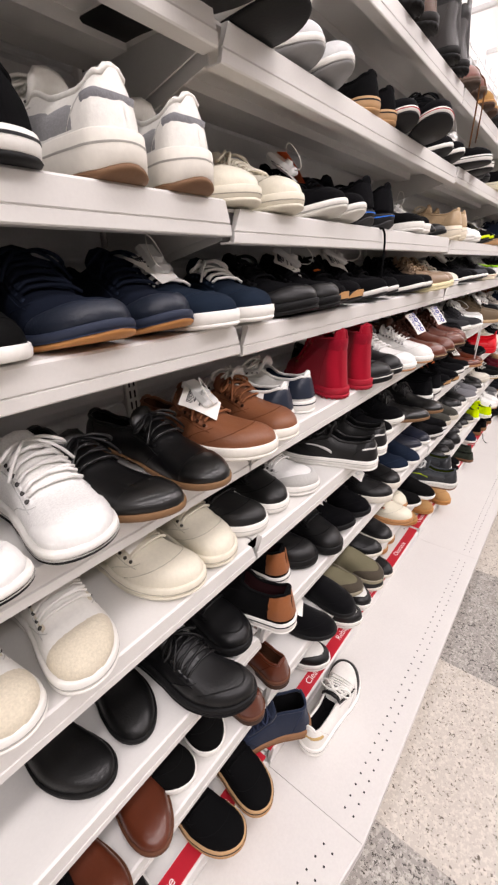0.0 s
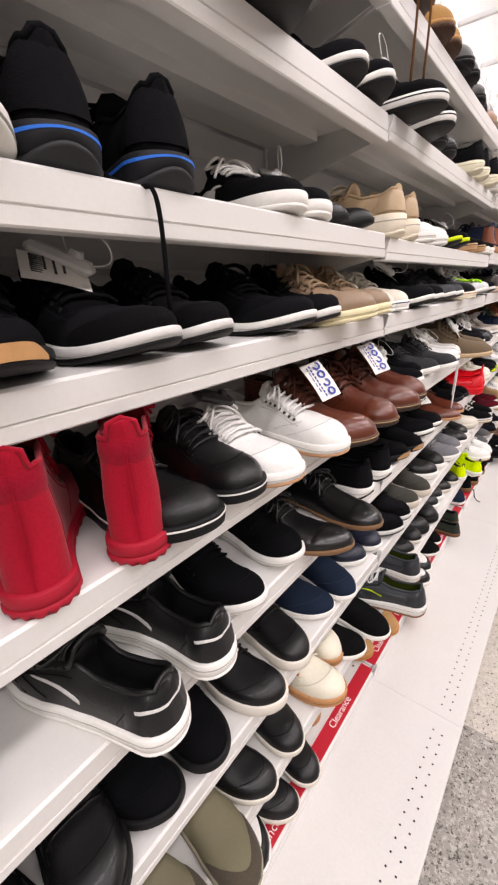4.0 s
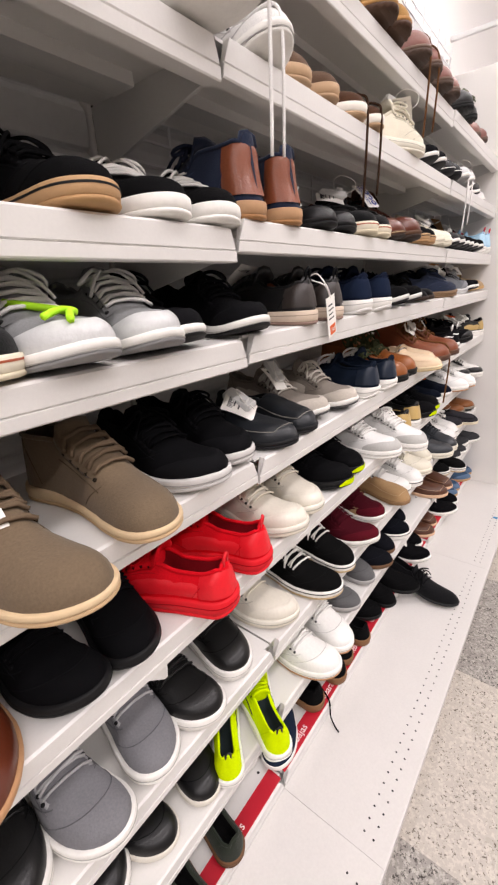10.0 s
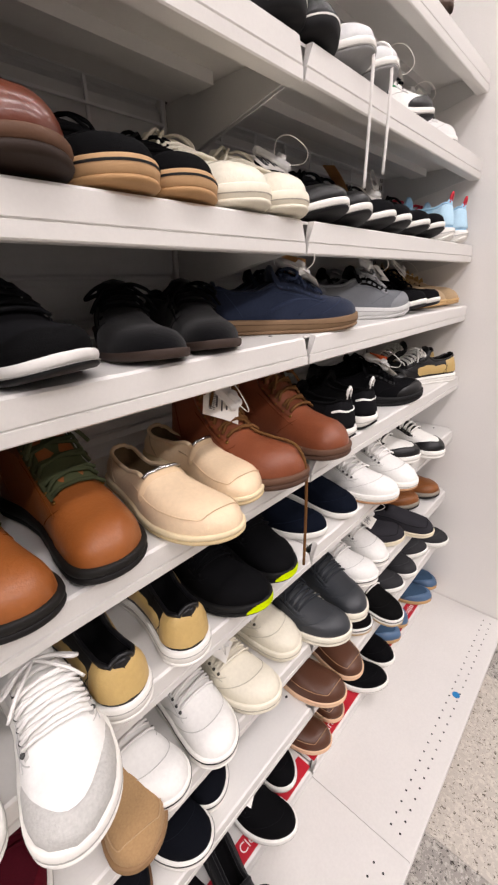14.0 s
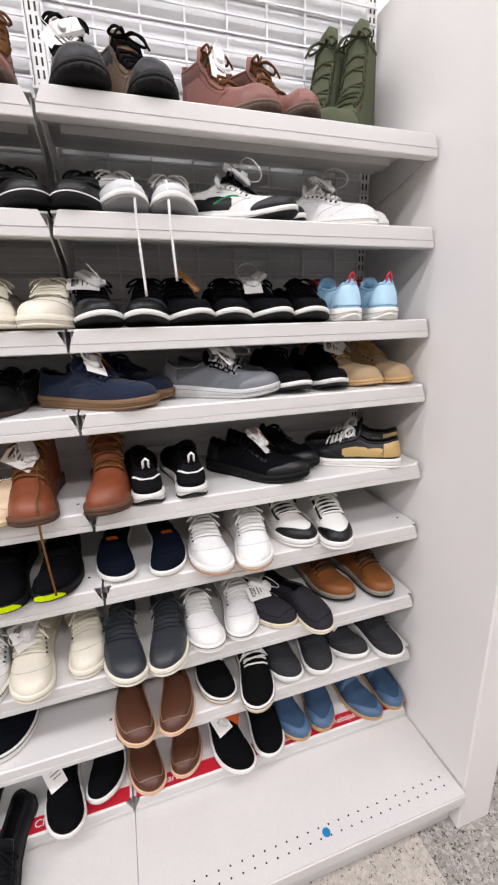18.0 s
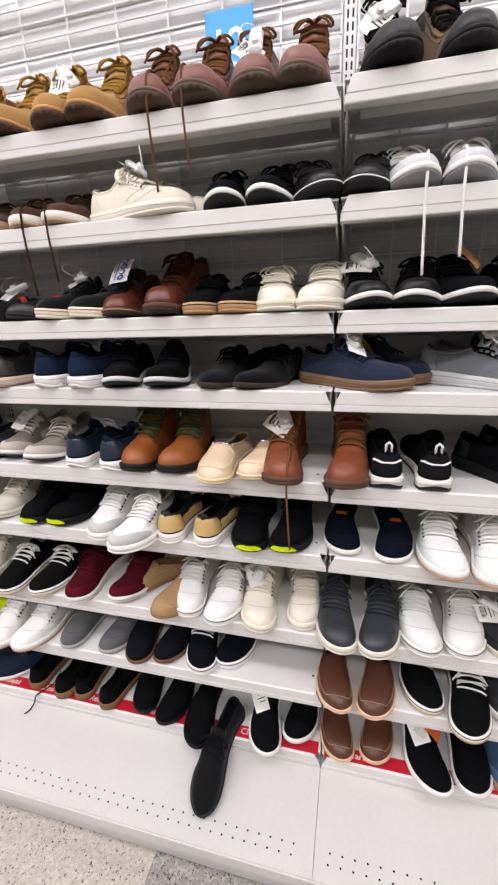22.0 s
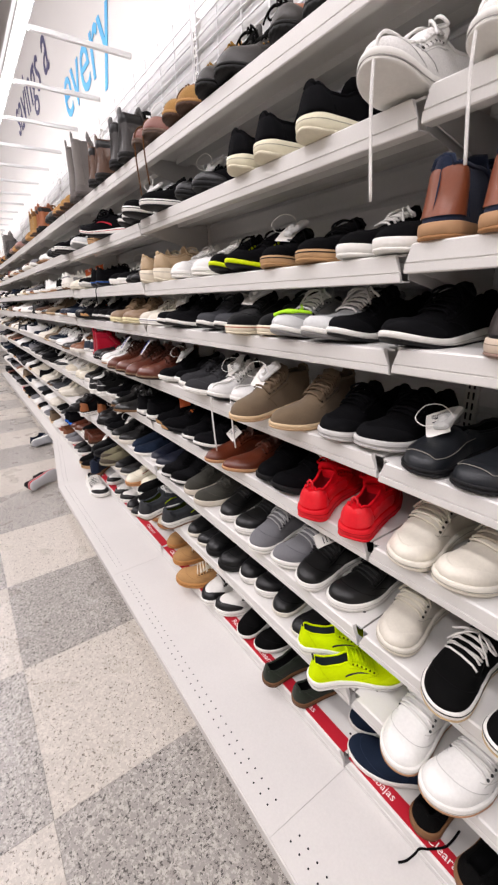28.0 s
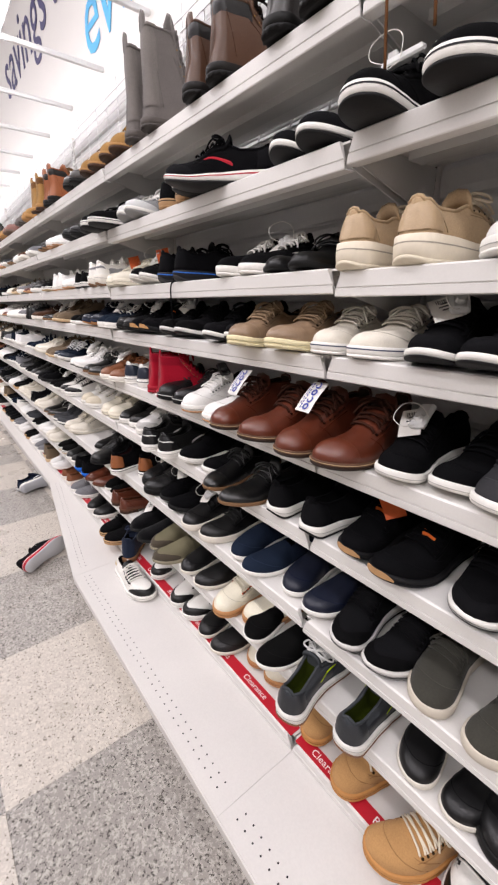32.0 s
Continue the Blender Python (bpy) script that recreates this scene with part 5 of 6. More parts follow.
def pair(row, x, sp, look_name, yaw=0, over=None, tag="", hang=0, single=0, lod=0, turn=(0, 0)):
    """Two shoes side by side at x on a row; yaw 0 has the toes outwards, 90 towards +x, 180 the heels outwards.
    x: where the foremost ends stand; over: how far they reach past the lip, for both or for each, and turn: a further turn of each, the one at lower x first."""
    style, extras, cols, label = LOOKS[look_name]
    if over is None:
        over = (0.02, 0.015, 0.01, 0.01, 0.015, 0.012, 0.008, 0.01, 0.015)[row - 1]
    L, hw = extent(style)
    lip, z = SHELVES[row - 1][0], shelf_z(row, bay_at(x)) + LIP_H + (0.003 if row == 9 else 0)
    where = " on a white shelf"
    side_on = 35 < abs(yaw) < 145
    sp = max(0.106 if side_on else sp, 2 * hw + 0.001)
    group = "pairs of shoes on the rack"
    if not tag and row < 8 and rng.random() < 0.28:
        tag = "t"
    size = rng.uniform(0.97, 1.01) * ((0.87 if look_name == "redboot2" else 0.95) if style in ("boot", "tallboot") else 1)
    out = (math.sin(radians(yaw)), -math.cos(radians(yaw)))
    reach = 0 if side_on else L / 2 * out[0] * (1 if out[1] < 0 else -1)
    items = []
    for sign in ((-1, 1) if not single else (1,)):
        c = Vector((x - reach, 0, 0))
        if not single and not side_on:
            c.x += (-sign if out[1] < 0 else sign) * sp / 2
        elif not single:
            c += Vector((math.cos(radians(180 + yaw)), math.sin(radians(180 + yaw)), 0)) * sign * sp / 2
        items.append([sign, radians(180 + yaw + rng.uniform(-3, 3)), c])
    items.sort(key=lambda i: i[2].x)
    # toes rise from the shelf, so they reach a little further than their tread
    past = (0.01, 0.01, 0.01, 0.02, 0.026, 0.02, 0.017, 0.015, 0.013)[row - 1] * (1 if out[1] < 0 else 0.5)
    overs = [o + past for o in (over if isinstance(over, tuple) else (over, over))]
    # stand each shoe so that its foremost point reaches past the lip as asked
    shifts = []
    for k, i in enumerate(items):
        i[1] += radians(turn[k])
        lo = min(i[2].y + math.sin(i[1]) * dx * 0.6 + math.cos(i[1]) * dy for dx in (-hw, hw) for dy in (-L / 2, L / 2))
        shifts.append(lip - overs[k] - lo + (rng.uniform(-0.006, 0.006) if not isinstance(over, tuple) else 0))
    if side_on:
        shifts = [max(shifts)] * len(items)
    first, made = True, []
    for (sign, a, c), shift in zip(items, shifts):
        hi = max(c.y + math.cos(a) * dy for dy in (-L / 2, L / 2))
        shift = min(shift, BACK - 0.02 - hi)
        m = Matrix.Translation((c.x, c.y + shift, z)) @ Matrix.Rotation(a, 4, "Z")
        m = m @ Matrix.Translation((0, -L / 2 * size, 0)) @ Matrix.Diagonal((size, size, size, 1))
        ob = shoe(style, sign, cols, extras, m, label if len((label + where).split()) > 12 else label + where, group, lod, tag if first else "", rng)
        made.append(ob)
        if (hang == 1 or (hang == 2 and first)) and lod == 0:
            la = Last(STYLES[style], sign)
            bm = bmesh.new()
            inv = m.inverted()
            s0 = la.surf(STYLES[style]["throat"][0] + .02, math.pi / 2, .012)
            w0 = m @ s0
            th0 = STYLES[style]["throat"]
            pts = [m @ la.surf(q, math.pi / 2 + sign * b, .004) for q, b in ((th0[0] + .02, .1), (.62, .25), (.76, .3), (.87, .32), (.94, .3))]
            low = .13 + .03 * (sign > 0)
            edge = min(lip - 0.006, pts[-1].y - 0.014)
            pts += [Vector((pts[-1].x, edge, z + .035)), Vector((pts[-1].x, edge - .003, z - .03)), Vector((pts[-1].x + .006, edge + .002, z - low))]
            pts = smooth_path(pts)
            tube_along(bm, [inv @ q for q in pts], .0027, 6)
            part("loose_lace", bm, fin(cols["laces"]), ob, "lace hanging over the shelf edge", True)
        first = False
    return made


pair(1, 0.70, 0.108, "olivetall", over=-0.05, yaw=-58)
pair(1, 0.53, 0.108, "redboot", over=-0.05, yaw=30, tag='t')
pair(1, 0.146, 0.112, "hiker", over=-0.02, yaw=4, turn=(0, 14), tag='t')
pair(1, -0.134, 0.102, "redboot", over=0.0)
pair(1, -0.358, 0.114, "redboot", hang=1, over=0.01)
pair(1, -0.612, 0.108, "wheat", over=0.02)
pair(1, -0.855, 0.13, "wheat", over=0.02)
pair(1, -1.09, 0.108, "blkcasual", yaw=-48, over=0.0)
pair(1, -1.33, 0.108, "brnlace", yaw=48, over=0.0)
pair(1, -1.58, 0.115, "hikerorg", yaw=-30, over=0.0)
pair(1, -1.86, 0.115, "dkboot", yaw=-10, over=0.0)
pair(1, -2.08, 0.11, "wheat", yaw=-10)
pair(1, -2.33, 0.115, "redboot", hang=1)
pair(1, -2.60, 0.108, "dkboot", over=0.00, yaw=180)
pair(1, -2.92, 0.115, "brntall", over=0.00, yaw=174)
pair(1, -3.30, 0.122, "tallgrey", over=0.00, yaw=174, tag='p')
pair(1, -3.56, 0.115, "wheat", yaw=-6)
pair(1, -3.80, 0.115, "wheat", yaw=-8)
pair(1, -4.06, 0.115, "hikerorg", yaw=6)
pair(2, 0.67, 0.108, "whtlight", yaw=48, over=-0.02)
pair(2, 0.43, 0.122, "whtgreen", yaw=52, tag='t', over=0.0)
pair(2, 0.190, 0.094, "lgreyrun", hang=1, over=-0.01)
pair(2, 0.000, 0.122, "blkwl", over=(-0.01, -0.01), turn=(14, -6))
pair(2, -0.205, 0.085, "blkwhite", over=-0.02)
pair(2, -0.46, 0.108, "creamslip", yaw=72, tag='t', over=0.0)
pair(2, -0.722, 0.104, "dkbrown", hang=1, over=0.0, yaw=8)
pair(2, -0.93, 0.108, "brngrey", yaw=30, over=0.0)
pair(2, -1.185, 0.16, "whtknit", over=(0.085, 0.03), hang=1, yaw=-4)
pair(2, -1.46, 0.108, "blkcreamheel", yaw=178, over=0.03, single=1)
pair(2, -1.66, 0.112, "blkcreamheel", yaw=180, over=0.03)
pair(2, -2.03, 0.12, "blkrunb", yaw=-20, over=0.01)
pair(2, -2.30, 0.15, "vansblk", over=(0.075, 0.06), yaw=-4)
pair(2, -2.57, 0.104, "blkwhite", over=(0.0, 0.02), yaw=-4)
pair(2, -2.90, 0.112, "blkblue3", over=0.10, yaw=-42)
pair(2, -3.12, 0.108, "blkgum", yaw=165, over=0.01)
pair(2, -3.40, 0.11, "lgreyrun", yaw=8, over=0.03)
pair(2, -3.64, 0.11, "vansblk", over=0.08, yaw=6)
pair(2, -3.87, 0.115, "blkrunb", yaw=-12)
pair(2, -4.11, 0.115, "blkrunb", yaw=-10)
pair(3, 0.716, 0.11, "ltblue", yaw=180, over=0.0)
pair(3, 0.518, 0.10, "blkwhite", tag='t', over=0.0)
pair(3, 0.314, 0.094, "blkwhite", tag='n', over=-0.005)
pair(3, 0.117, 0.102, "greyblk", tag='t', over=0.01)
pair(3, -0.088, 0.092, "creamcan", tag='-', over=0.01)
pair(3, -0.277, 0.101, "blkgum", yaw=-8, tag='-', over=0.012)
pair(3, -0.545, 0.1, "brncap", tag='R', single=1, over=0.012)
pair(3, -0.43, 0.1, "brntallb", single=1, yaw=-8, over=0.015, tag='-')
pair(3, -0.70, 0.104, "blkcream", yaw=-30, tag='t', over=0.015)
pair(3, -0.905, 0.112, "blkred", yaw=-32, tag='t', over=0.012)
pair(3, -1.115, 0.10, "navybrn", yaw=178, over=0.01, tag='-')
pair(3, -1.31, 0.104, "bwstripe", yaw=-16, over=0.012, tag='-')
pair(3, -1.52, 0.15, "blkgum", yaw=12, tag='t', over=0.012)
pair(3, -1.81, 0.11, "blklimeheel", yaw=-4, over=0.012, tag='-')
pair(3, -2.06, 0.17, "whtlight", yaw=-6, over=0.005, tag='-')
pair(3, -2.345, 0.112, "tanheel", yaw=176, over=0.015, tag='-')
pair(3, -2.58, 0.108, "blkderby", yaw=22, tag='t', over=0.0)
pair(3, -2.78, 0.11, "bwstripe", yaw=-14, over=0.01)
heels = pair(3, -3.12, 0.110, "blkblue", yaw=172, tag='-', over=0.008)
pair(3, -3.31, 0.1, "blkwtoe", tag='to', over=0.014)
pair(3, -3.58, 0.125, "creamcan", over=0.018, yaw=2, tag='o')
pair(3, -3.80, 0.112, "whtheel", yaw=178, over=0.02, tag='-')
pair(3, -4.03, 0.112, "vansblk", yaw=178, over=0.01, tag='-')
pair(3, -4.25, 0.112, "whtplain", yaw=-5)
pair(4, 0.818, 0.11, "tan", yaw=22, tag='t', over=-0.04)
pair(4, 0.574, 0.122, "blkwhite", over=-0.04, tag='-')
pair(4, 0.36, 0.108, "greyside", yaw=62, tag='t', over=-0.02)
pair(4, 0.065, 0.108, "navygum", yaw=60, tag='tn', over=-0.0)
pair(4, -0.262, 0.1, "blksuede2", yaw=-20, over=0.005, tag='-')
pair(4, -0.479, 0.122, "blkgrey", yaw=10, over=0.022)
pair(4, -0.713, 0.1, "navyheel", yaw=166, over=0.015, tag='-')
pair(4, -0.968, 0.104, "blkheel", yaw=176, tag='p', over=0.005)
pair(4, -1.29, 0.155, "blkwhite", over=(0.0, 0.01), yaw=-8, tag='-')
pair(4, -1.47, 0.12, "lgreyrun", tag='g', yaw=-4, over=0.015)
pair(4, -1.659, 0.125, "blkcream", yaw=6, tag='t', over=(0.03, -0.01))
pair(4, -1.87, 0.12, "charun", yaw=2, over=0.01, tag='-')
pair(4, -2.17, 0.104, "blkwhite", over=0.02, tag='t')
pair(4, -2.401, 0.108, "whtcan", over=0.005, tag='-')
pair(4, -2.625, 0.135, "tancream", over=(0.055, 0.035), tag='-', yaw=4)
pair(4, -2.80, 0.108, "blkwhite", over=0.02, tag='-')
pair(4, -3.08, 0.106, "blkgrey", yaw=4, over=0.012)
pair(4, -3.315, 0.1, "blkorgheel", yaw=2, over=0.012, tag='t')
pair(4, -3.45, 0.1, "blkrunb", yaw=2, tag='-', over=0.022)
pair(4, -3.678, 0.112, "navywht", tag='t', over=0.02)
pair(4, -3.865, 0.11, "navygum2", tag='-', over=0.015)
pair(4, -4.08, 0.112, "blkslip", yaw=4)
pair(5, 0.74, 0.108, "bwgold", yaw=-125, over=0.0)
pair(5, 0.46, 0.112, "blkrunb", yaw=46, tag='to', over=0.0)
pair(5, 0.178, 0.09, "blkcheck", yaw=180, over=-0.004, tag='-')
pair(5, -0.040, 0.152, "brnboot", tag='t', over=(0.03, 0.03), hang=2)
pair(5, -0.238, 0.088, "creamloaf", over=(0.045, 0.005), yaw=-4, tag='-')
pair(5, -0.462, 0.1, "orgboot", over=0.004, tag='-')
pair(5, -0.647, 0.116, "navyrun", yaw=172, over=0.01, tag='-')
pair(5, -0.893, 0.118, "beigerun", tag='t', over=(-0.03, -0.008))
pair(5, -1.086, 0.096, "blkmoc", over=-0.008, tag='t', yaw=-3)
pair(5, -1.30, 0.1, "blkmesh", over=(0.0, -0.02), tag='-')
pair(5, -1.55, 0.14, "tansuede2", over=(0.08, 0.04), yaw=3, tag='t')
pair(5, -1.79, 0.128, "whtrun", over=(0.012, -0.01), yaw=2, hang=1, tag='t')
pair(5, -2.02, 0.11, "chargrey", yaw=-4, over=(0.0, 0.03), tag='-')
pair(5, -2.20, 0.104, "blkrunw", over=(0.008, -0.02), tag='t')
pair(5, -2.418, 0.104, "brncap", over=(0.065, 0.05), tag='R')
pair(5, -2.667, 0.138, "brncap", over=(0.069, 0.065), tag='R')
pair(5, -2.862, 0.15, "whtplain", over=(0.035, 0.045), tag='d')
pair(5, -3.06, 0.11, "blkwl", over=0.02, tag='-', yaw=4)
pair(5, -3.255, 0.108, "redboot2", over=(0.02, 0.035), yaw=150)
pair(5, -3.468, 0.1, "whtnavheel", over=(-0.01, -0.02), yaw=-170)
pair(5, -3.625, 0.104, "brncanvas", over=(0.032, 0.02), tag='t', yaw=5)
pair(5, -3.85, 0.108, "blkcap", over=0.04, tag='-', yaw=3)
pair(5, -4.055, 0.108, "whtrun", over=0.03, tag='t')
pair(6, 0.574, 0.104, "bwcourt", over=(-0.005, 0.035), tag='-', yaw=3)
pair(6, 0.326, 0.1, "whtplain", over=(0.038, 0.05), tag='-')
pair(6, 0.098, 0.118, "navyorg", over=(-0.02, -0.005), tag='-')
pair(6, -0.154, 0.105, "blklime", over=(0.022, 0.01), tag='-')
pair(6, -0.373, 0.1, "goldbw", yaw=176, over=0.01, tag='-')
pair(6, -0.585, 0.104, "whtgrey", over=(0.04, 0.09), yaw=-6, tag='-')
pair(6, -0.838, 0.105, "blklime", over=0.0, tag='-', yaw=-3)
pair(6, -1.085, 0.108, "creamrun", tag='d', over=(0.012, 0.002), yaw=-3)
pair(6, -1.308, 0.112, "redrun", yaw=-160, tag='t', over=(0.045, 0.03))
pair(6, -1.565, 0.1, "blktex", over=0.0, tag='-')
pair(6, -1.79, 0.107, "brndress", over=(0.04, 0.03), yaw=-3, tag='p')
pair(6, -2.02, 0.106, "blkwhite", over=0.01, tag='d')
pair(6, -2.27, 0.1, "blkorg", over=(0.005, 0.02), tag='o', yaw=-4)
pair(6, -2.50, 0.112, "blkwhite", yaw=178, over=0.012, tag='-')
pair(6, -2.73, 0.125, "blkcap", over=(0.055, 0.07), tag='-', yaw=4)
pair(6, -2.945, 0.14, "blkrunw", over=(0.012, 0.0), tag='-', yaw=-3)
pair(6, -3.17, 0.104, "blkwheel", over=(0.06, 0.045), yaw=-171, tag='-')
pair(6, -3.428, 0.108, "whtgrey", over=-0.01, tag='-', single=1, yaw=6)
pair(6, -3.58, 0.108, "blkleather", over=(-0.022, -0.03), yaw=3, tag='-')
pair(6, -3.785, 0.108, "creamleather", over=-0.015, tag='t', yaw=4)
pair(6, -4.07, 0.108, "whtbeige", over=0.0, tag='t')
pair(7, 0.752, 0.13, "brnorg", yaw=12, over=(-0.04, -0.015), tag='-')
pair(7, 0.524, 0.106, "charmoc", yaw=20, over=(0.005, 0.055), tag='t')
pair(7, 0.294, 0.096, "whtline", tag='d', over=0.006)
pair(7, 0.084, 0.102, "charcanvas", over=0.042, tag='-')
pair(7, -0.132, 0.1, "creamcan2", tag='t', over=(0.018, -0.012), turn=(0, 14))
pair(7, -0.349, 0.1, "whtline", tag='d', over=(0.004, 0.02))
pair(7, -0.51, 0.104, "tansuede", yaw=-8, over=(-0.03, 0.03), turn=(-40, 0), tag='-')
pair(7, -0.68, 0.145, "maroon", over=(0.03, 0.0), tag='-')
pair(7, -0.945, 0.118, "vansbw", tag='-', over=(0.03, 0.015))
pair(7, -1.153, 0.108, "creamrun", over=-0.01, single=1, tag='-')
pair(7, -1.358, 0.118, "blkleather", tag='p', over=(0.0, -0.018))
pair(7, -1.575, 0.116, "greysued2", over=(0.005, -0.01), tag='-')
pair(7, -1.80, 0.118, "blkleather", over=(-0.02, -0.02), tag='-')
pair(7, -2.06, 0.125, "dkolive", over=(-0.01, 0.0), tag='-')
pair(7, -2.27, 0.1, "blkgrey", over=(0.006, 0.0), tag='-')
pair(7, -2.475, 0.1, "navyplain", over=(-0.03, -0.02), tag='-')
pair(7, -2.69, 0.1, "navyslip", over=(-0.012, 0.008), tag='-')
pair(7, -2.93, 0.112, "blkround", over=(0.02, 0.01), tag='t')
pair(7, -3.17, 0.108, "blktex", over=(-0.01, 0.0), tag='t')
pair(7, -3.37, 0.106, "blkdark", tag='t', over=(-0.03, 0.0))
pair(7, -3.557, 0.106, "blkbrnheel", over=(0.052, -0.035), yaw=-170, tag='-')
pair(7, -3.765, 0.11, "blkcasual", over=(0.07, -0.01), yaw=4, tag='-')
pair(7, -4.0, 0.112, "blkderby", over=-0.03)
pair(8, 0.775, 0.118, "chargrey", yaw=14, tag='p', over=(-0.005, 0.03))
pair(8, 0.531, 0.104, "chargrey", over=0.0)
pair(8, 0.320, 0.106, "vansbw", over=(-0.012, 0.045))
pair(8, 0.088, 0.108, "brnmoc", over=0.032)
pair(8, -0.324, 0.1, "navycan", over=(0.004, -0.03), turn=(0, -10))
pair(8, -0.531, 0.1, "navydk", over=(0.01, -0.01))
pair(8, -0.752, 0.135, "greysuede", over=(0.004, -0.008), yaw=-4, turn=(-6, 4))
pair(8, -1.007, 0.1, "whtplain", over=(0.05, 0.045))
pair(8, -1.488, 0.122, "blkplain", over=(-0.025, -0.015))
pair(8, -1.69, 0.1, "bwtoe", over=-0.035)
pair(8, -1.89, 0.114, "blkdark", over=-0.01)
pair(8, -2.305, 0.135, "greylime", over=(0.108, 0.052), yaw=-172)
pair(8, -2.07, 0.105, "blkplain", over=-0.01)
pair(8, -2.575, 0.108, "blkslip", over=(0.02, 0.05))
pair(8, -2.72, 0.108, "creamgum", yaw=-6, over=(0.03, -0.02))
pair(8, -2.97, 0.112, "blkplain", over=0.01)
pair(8, -3.178, 0.1, "olivemoc", yaw=4, over=(0.03, 0.062))
pair(8, -3.372, 0.116, "blksuede", tag='p', over=(0.038, 0.05))
pair(8, -3.66, 0.104, "brnplain", yaw=178, over=0.02)
pair(8, -3.86, 0.106, "blkslip", over=-0.02)
pair(8, -4.04, 0.109, "brnplain", over=0.02)
pair(8, -4.22, 0.108, "blkblue2", yaw=176, over=0.03)
pair(9, 0.812, 0.1, "blueslip", over=(0.02, 0.008), yaw=8)
pair(9, 0.552, 0.104, "blueslip", over=-0.008)
pair(9, 0.368, 0.11, "blkrunw", tag='to', yaw=9, over=(0.04, 0.02))
pair(9, 0.102, 0.112, "brnmoc", over=(0.0, -0.015))
pair(9, -0.12, 0.1, "blkrunw", over=(0.042, -0.015), tag='p')
pair(9, -0.378, 0.108, "blkknit", single=1, over=0.05)
pair(9, -0.545, 0.102, "blkknit", over=(-0.01, 0.012))
pair(9, -0.769, 0.11, "blkbrn", over=(-0.01, 0.006), yaw=177)
trailing = pair(9, -0.952, 0.109, "blkbrn", over=(-0.012, 0.0), yaw=176)
pair(9, -1.14, 0.108, "navyslip", over=0.0, yaw=-50)
pair(9, -1.468, 0.102, "dkgreen", yaw=174, over=(0.045, 0.012))
pair(9, -1.688, 0.102, "blkslip", over=(-0.004, -0.02))
pair(9, -1.92, 0.104, "bwcourt", over=(0.015, 0.0), yaw=-4)
pair(9, -2.212, 0.15, "tangum", over=(0.0, 0.055), yaw=-24)
pair(9, -2.42, 0.102, "tangum", over=-0.03, single=1, yaw=-6)
pair(9, -2.66, 0.1, "creamgum", over=-0.08, yaw=-4)
pair(9, -2.88, 0.108, "blkplain", over=0.0)
pair(9, -3.09, 0.105, "bwcourt", over=0.0)
pair(9, -3.36, 0.1, "bwcourt", over=-0.01, single=1)
pair(9, -3.65, 0.108, "navybrnsole", over=0.05, yaw=-125, single=1)
pair(9, -3.80, 0.108, "blkgum2", over=0.05)
pair(9, -4.11, 0.115, "blkleather", yaw=8)


# bays further along the aisle: mixed stock, some rows tidy, some thin
FARLOOKS = ["blkwhite", "blkrunb", "blkdark", "blkslip", "charun", "navyplain", "blkleather", "whtplain", "bwcourt", "brndress", "brncanvas", "whtrun", "vansbw", "creamrun", "dkbrown", "tansuede2", "blkgum", "greysued2", "navyrun", "blkcap"]
BOOTS = ["wheat", "hikerorg", "brntall", "dkboot", "tallgrey", "wheat", "redboot"]
for b in range(4, len(edges) - 1):
    x0, x1 = edges[b + 1], edges[b]
    for row in range(1, 10):
        x = min(x1 - 0.14, -4.46)
        while x > x0 + 0.06:
            if rng.random() < 0.94:
                pair(row, x, 0.113, rng.choice(BOOTS if row == 1 else FARLOOKS), yaw=rng.uniform(-14, 14) + (180 if rng.random() < 0.15 else 0), tag="t" if rng.random() < 0.3 and b < 6 else "", lod=0 if b == 4 else (1 if b < 7 else 2))
            x -= rng.uniform(0.224, 0.25)


def loose(look_name, x, y, z, yaw, roll=0.0, sign=1, tag="", where="", pitch=0.0, size=1.0):
    """A single shoe lying by itself."""
    style, extras, cols, label = LOOKS[look_name]
    m = pose(x, y, z, 0, roll, yaw) @ pose(0, 0, 0, pitch) @ Matrix.Diagonal((size, size, size, 1)) @ Matrix.Translation((0, -STYLES[style]["L"] / 2, 0))
    return shoe(style, sign, cols, extras, m, label + where, "", 0, tag, rng)


# a long black shoe that slid out onto the deck
kind_of("blksock", "dress", "b", "black suede lace-up shoe", "s141416", "r1a1a1c", la="k141416")
loose("blksock", -0.298, -0.054, DECK_Z + 0.025, 173, 0, 1, "", " lying on the deck", -8.5)
# a fluorescent pair thrown askew over the shelf edge, and a shoe lying along the deck
for x, y, turn_z, side in ((-1.240, 0.040, -34, -1), (-1.332, 0.088, -38, 1)):
    loose("lime", x, y, shelf_z(8, 1) + LIP_H + 0.002, turn_z, 0, side, "", " lying askew", 0, 0.82)
loose("bwgoldtoe", -3.425, -0.060, DECK_Z + 0.001, -88, 0, 1, "", " lying on the deck")
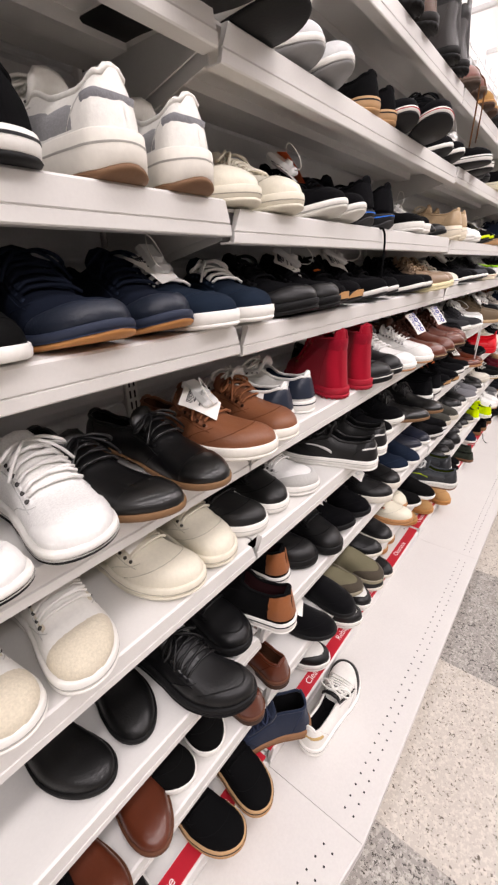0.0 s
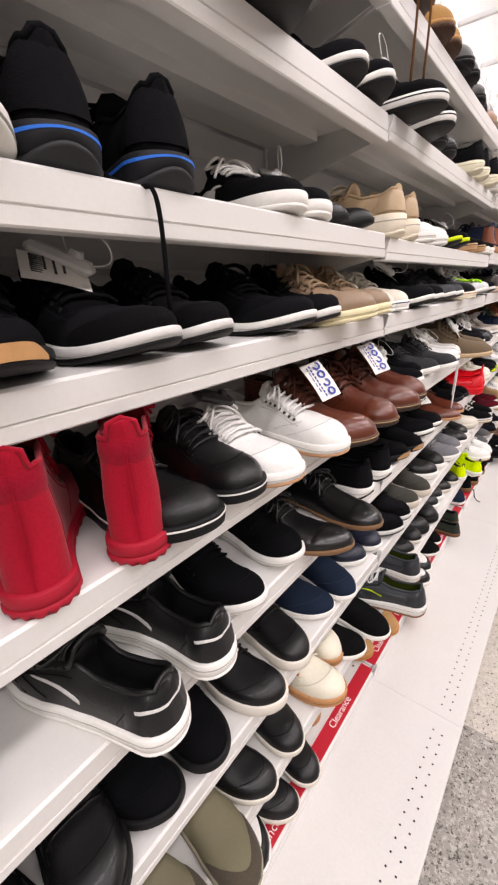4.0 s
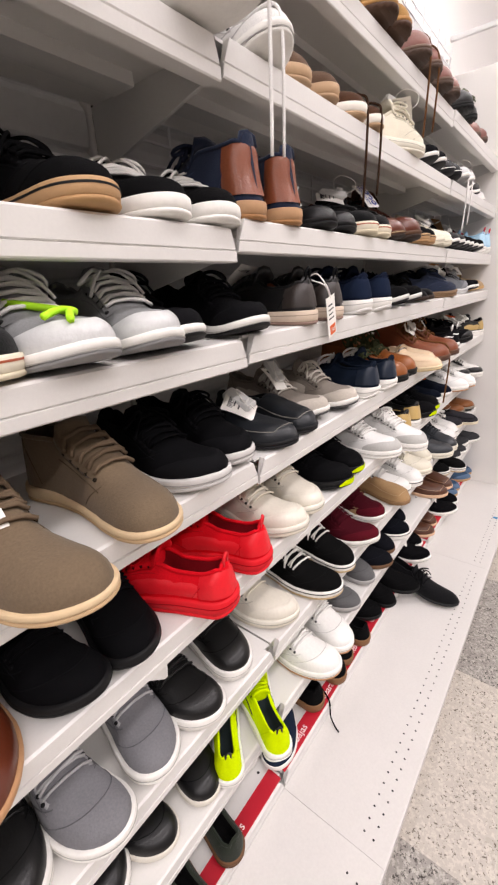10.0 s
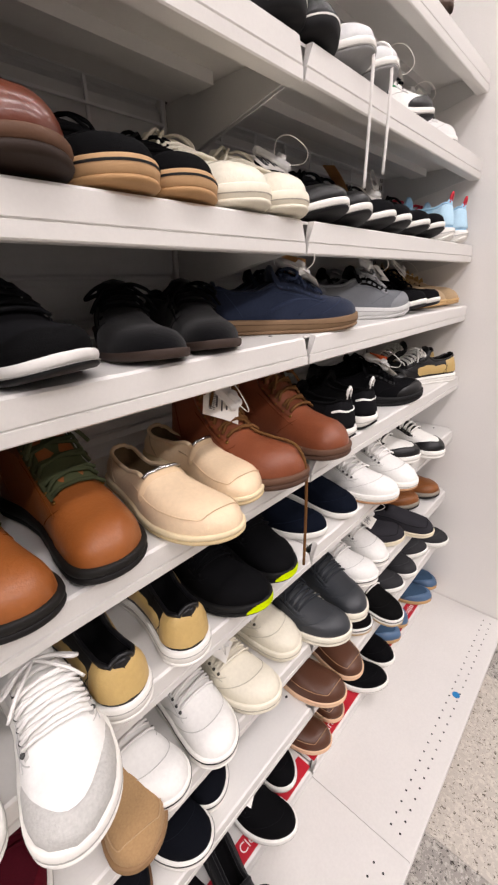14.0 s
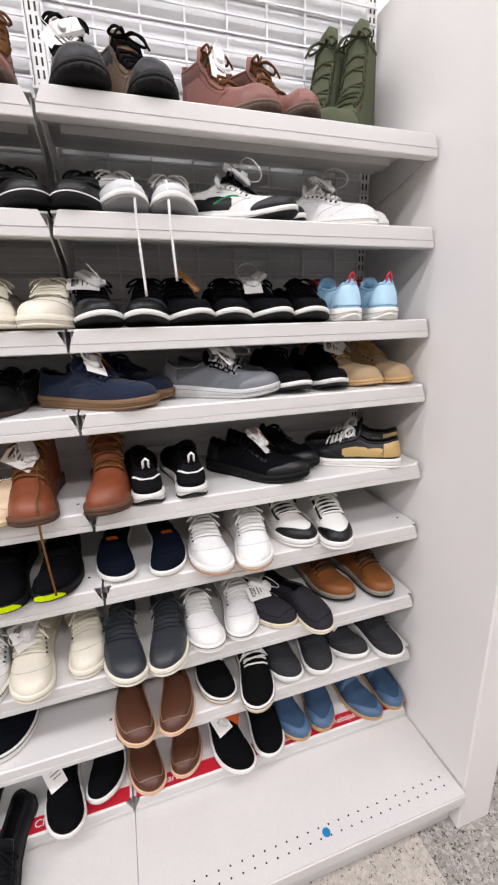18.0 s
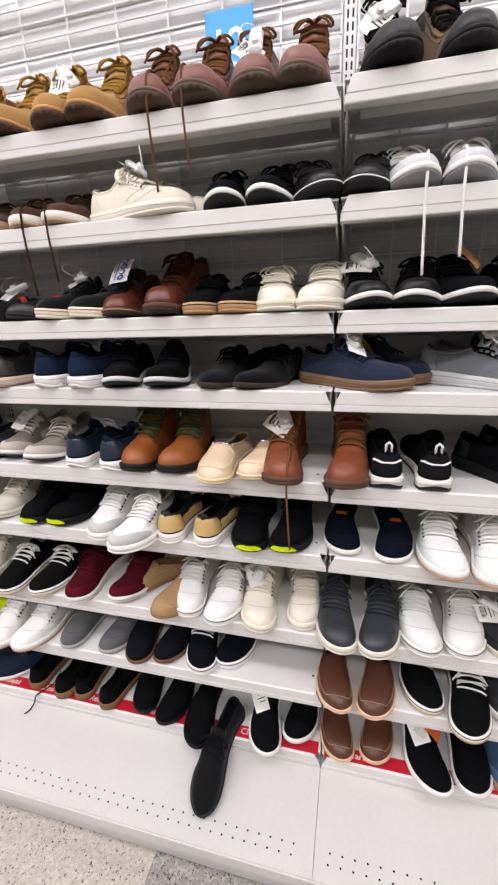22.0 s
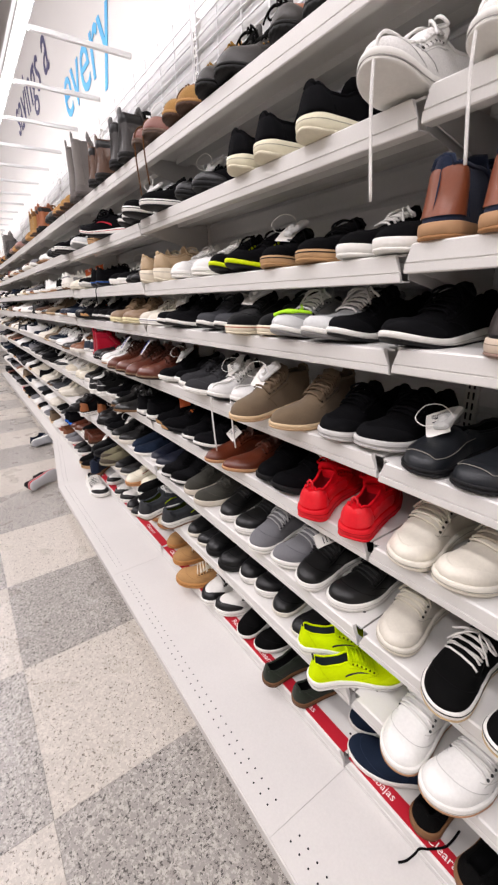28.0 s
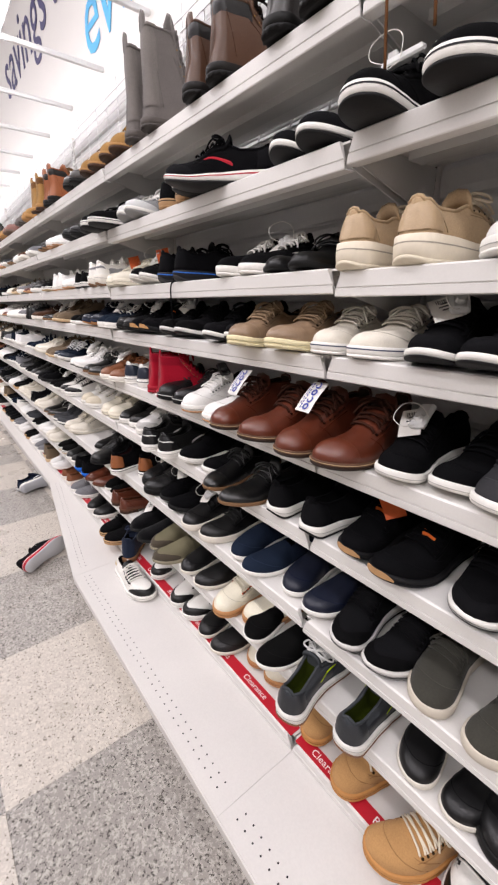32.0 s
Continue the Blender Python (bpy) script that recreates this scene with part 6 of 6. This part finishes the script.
# a black lace trailing from a heel over the shelf edge
z = shelf_z(3, 2) + LIP_H
path = [Vector(v) for v in ((-3.16, 0.10, z + 0.05), (-3.13, 0.075, z + 0.012), (-3.105, 0.062, z + 0.004), (-3.098, 0.048, z + 0.002), (-3.096, 0.042, z - 0.03), (-3.094, 0.044, z - 0.115))]
bm = bmesh.new()
inv = heels[0].matrix_basis.inverted()
tube_along(bm, [inv @ q for q in smooth_path(path)], 0.0026, 6)
part("loose_lace", bm, fin("c0e0e0f"), heels[0], "black lace hanging over the shelf edge", True)
path = [Vector(v) for v in ((-0.95, 0.075, 0.235), (-0.955, 0.036, 0.217), (-0.975, 0.0, 0.216), (-0.990, -0.012, 0.206), (-0.996, -0.018, 0.182), (-1.004, -0.036, DECK_Z + 0.003), (-1.012, -0.052, DECK_Z + 0.003))]
bm = bmesh.new()
inv = trailing[0].matrix_basis.inverted()
tube_along(bm, [inv @ q for q in smooth_path(path)], 0.0024, 6)
part("loose_lace", bm, fin("c0e0e0f"), trailing[0], "black lace trailing over the shelf edge", True)
# shoes fallen on the floor
kind_of("navyfall", "runner", "s", "navy running shoe with a pale sole", "k1a2030", W_, "rb4b6bb", a="ke0e0e0", a2="ke0e0e0")
kind_of("redfall", "trainer", "tf", "black shoe with a red-edged grey sole", "k101012", "rb02030", "rc4c4c6", "k101012", "rdcdad6")
loose("redfall", -4.13, -0.282, 0.050, 34, -90, 1, "", " lying on its side")
loose("navyfall", -5.19, -0.09, 0.050, 14, -84, 1, "", " lying on its side")
loose("navyfall", -5.31, -0.11, 0.0, 24, 0, -1, "", " on the floor")

# size cards on the back of the rack
CARD = surface("card_blue", "3f9bd6", 0.5, 0, 90, 0.05, 0.0)
for x, z in ((-0.295, 2.10), (-1.71, 2.20)):
    cd = tagged(new("size_card", mesh_of(box(-0.062, 0.062, -0.002, 0.002, -0.085, 0.085, 0.001), "size_card", CARD)), "blue size card with white numerals on the wire grid", "sign")
    cd.location = (x, BACK - 0.022, z)
    for digit, dx in (("1", -0.027), ("0", 0.016)):
        letters(digit, 0.12, (dx, -0.0028, 0.0), (90, 0, 0), INK_W, "numeral", cd, "white numeral", 0.0004, "CENTER")

# a paper tag on a white loop, hanging from a heel over the shelf edge
ht = tagged(new("hang_tag"), "white paper hang tag with an orange size sticker", "tag")
ht.matrix_basis = pose(-0.957, 0.030, 1.302, 0, -14, 4)
part("card", box(-0.021, 0.021, -0.0006, 0.0006, -0.042, 0.040, 0.0004), TAGP, ht)
bm = bmesh.new()
for k in range(4):
    add_box(bm, -0.014, 0.006 + 0.004 * (k % 2), -0.0014, -0.0008, 0.022 - 0.009 * k, 0.0245 - 0.009 * k)
part("print", bm, TAGK, ht)
st = part("size_sticker", box(-0.012, 0.012, -0.0018, -0.0008, -0.037, -0.018), TAGO, ht, "orange sticker")
letters("10.5", 0.0105, (0, -0.0024, -0.0275), (90, 0, 0), INK_W, "numerals", st, "white numerals", 0.0002, "CENTER")
bm = bmesh.new()
tube_along(bm, smooth_path([Vector(v) for v in ((0.0, -0.001, 0.036), (-0.006, 0.002, 0.06), (-0.004, 0.022, 0.085), (0.004, 0.045, 0.075), (0.006, 0.012, 0.06), (0.002, 0.001, 0.036))]), 0.0014, 6)
part("string", bm, INK_W, ht, "white plastic loop", True)

# ---- floor tiles ----
T = 0.615
tile_l = mesh_of(box(0.0003, T - 0.0003, 0.0003, T - 0.0003, -0.003, 0.0, 0.0004), "tile", TILE_L)
tile_d = mesh_of(box(0.0003, T - 0.0003, 0.0003, T - 0.0003, -0.003, 0.0, 0.0004), "tile", TILE_D)
for i in range(-18, 9):
    for j in range(-3, 2):
        ob = new("tile", tile_l if (i + j) % 2 == 0 else tile_d)
        ob.location = (-2.29 + i * T, -0.69 + j * T, 0)
        ob.parent = floor
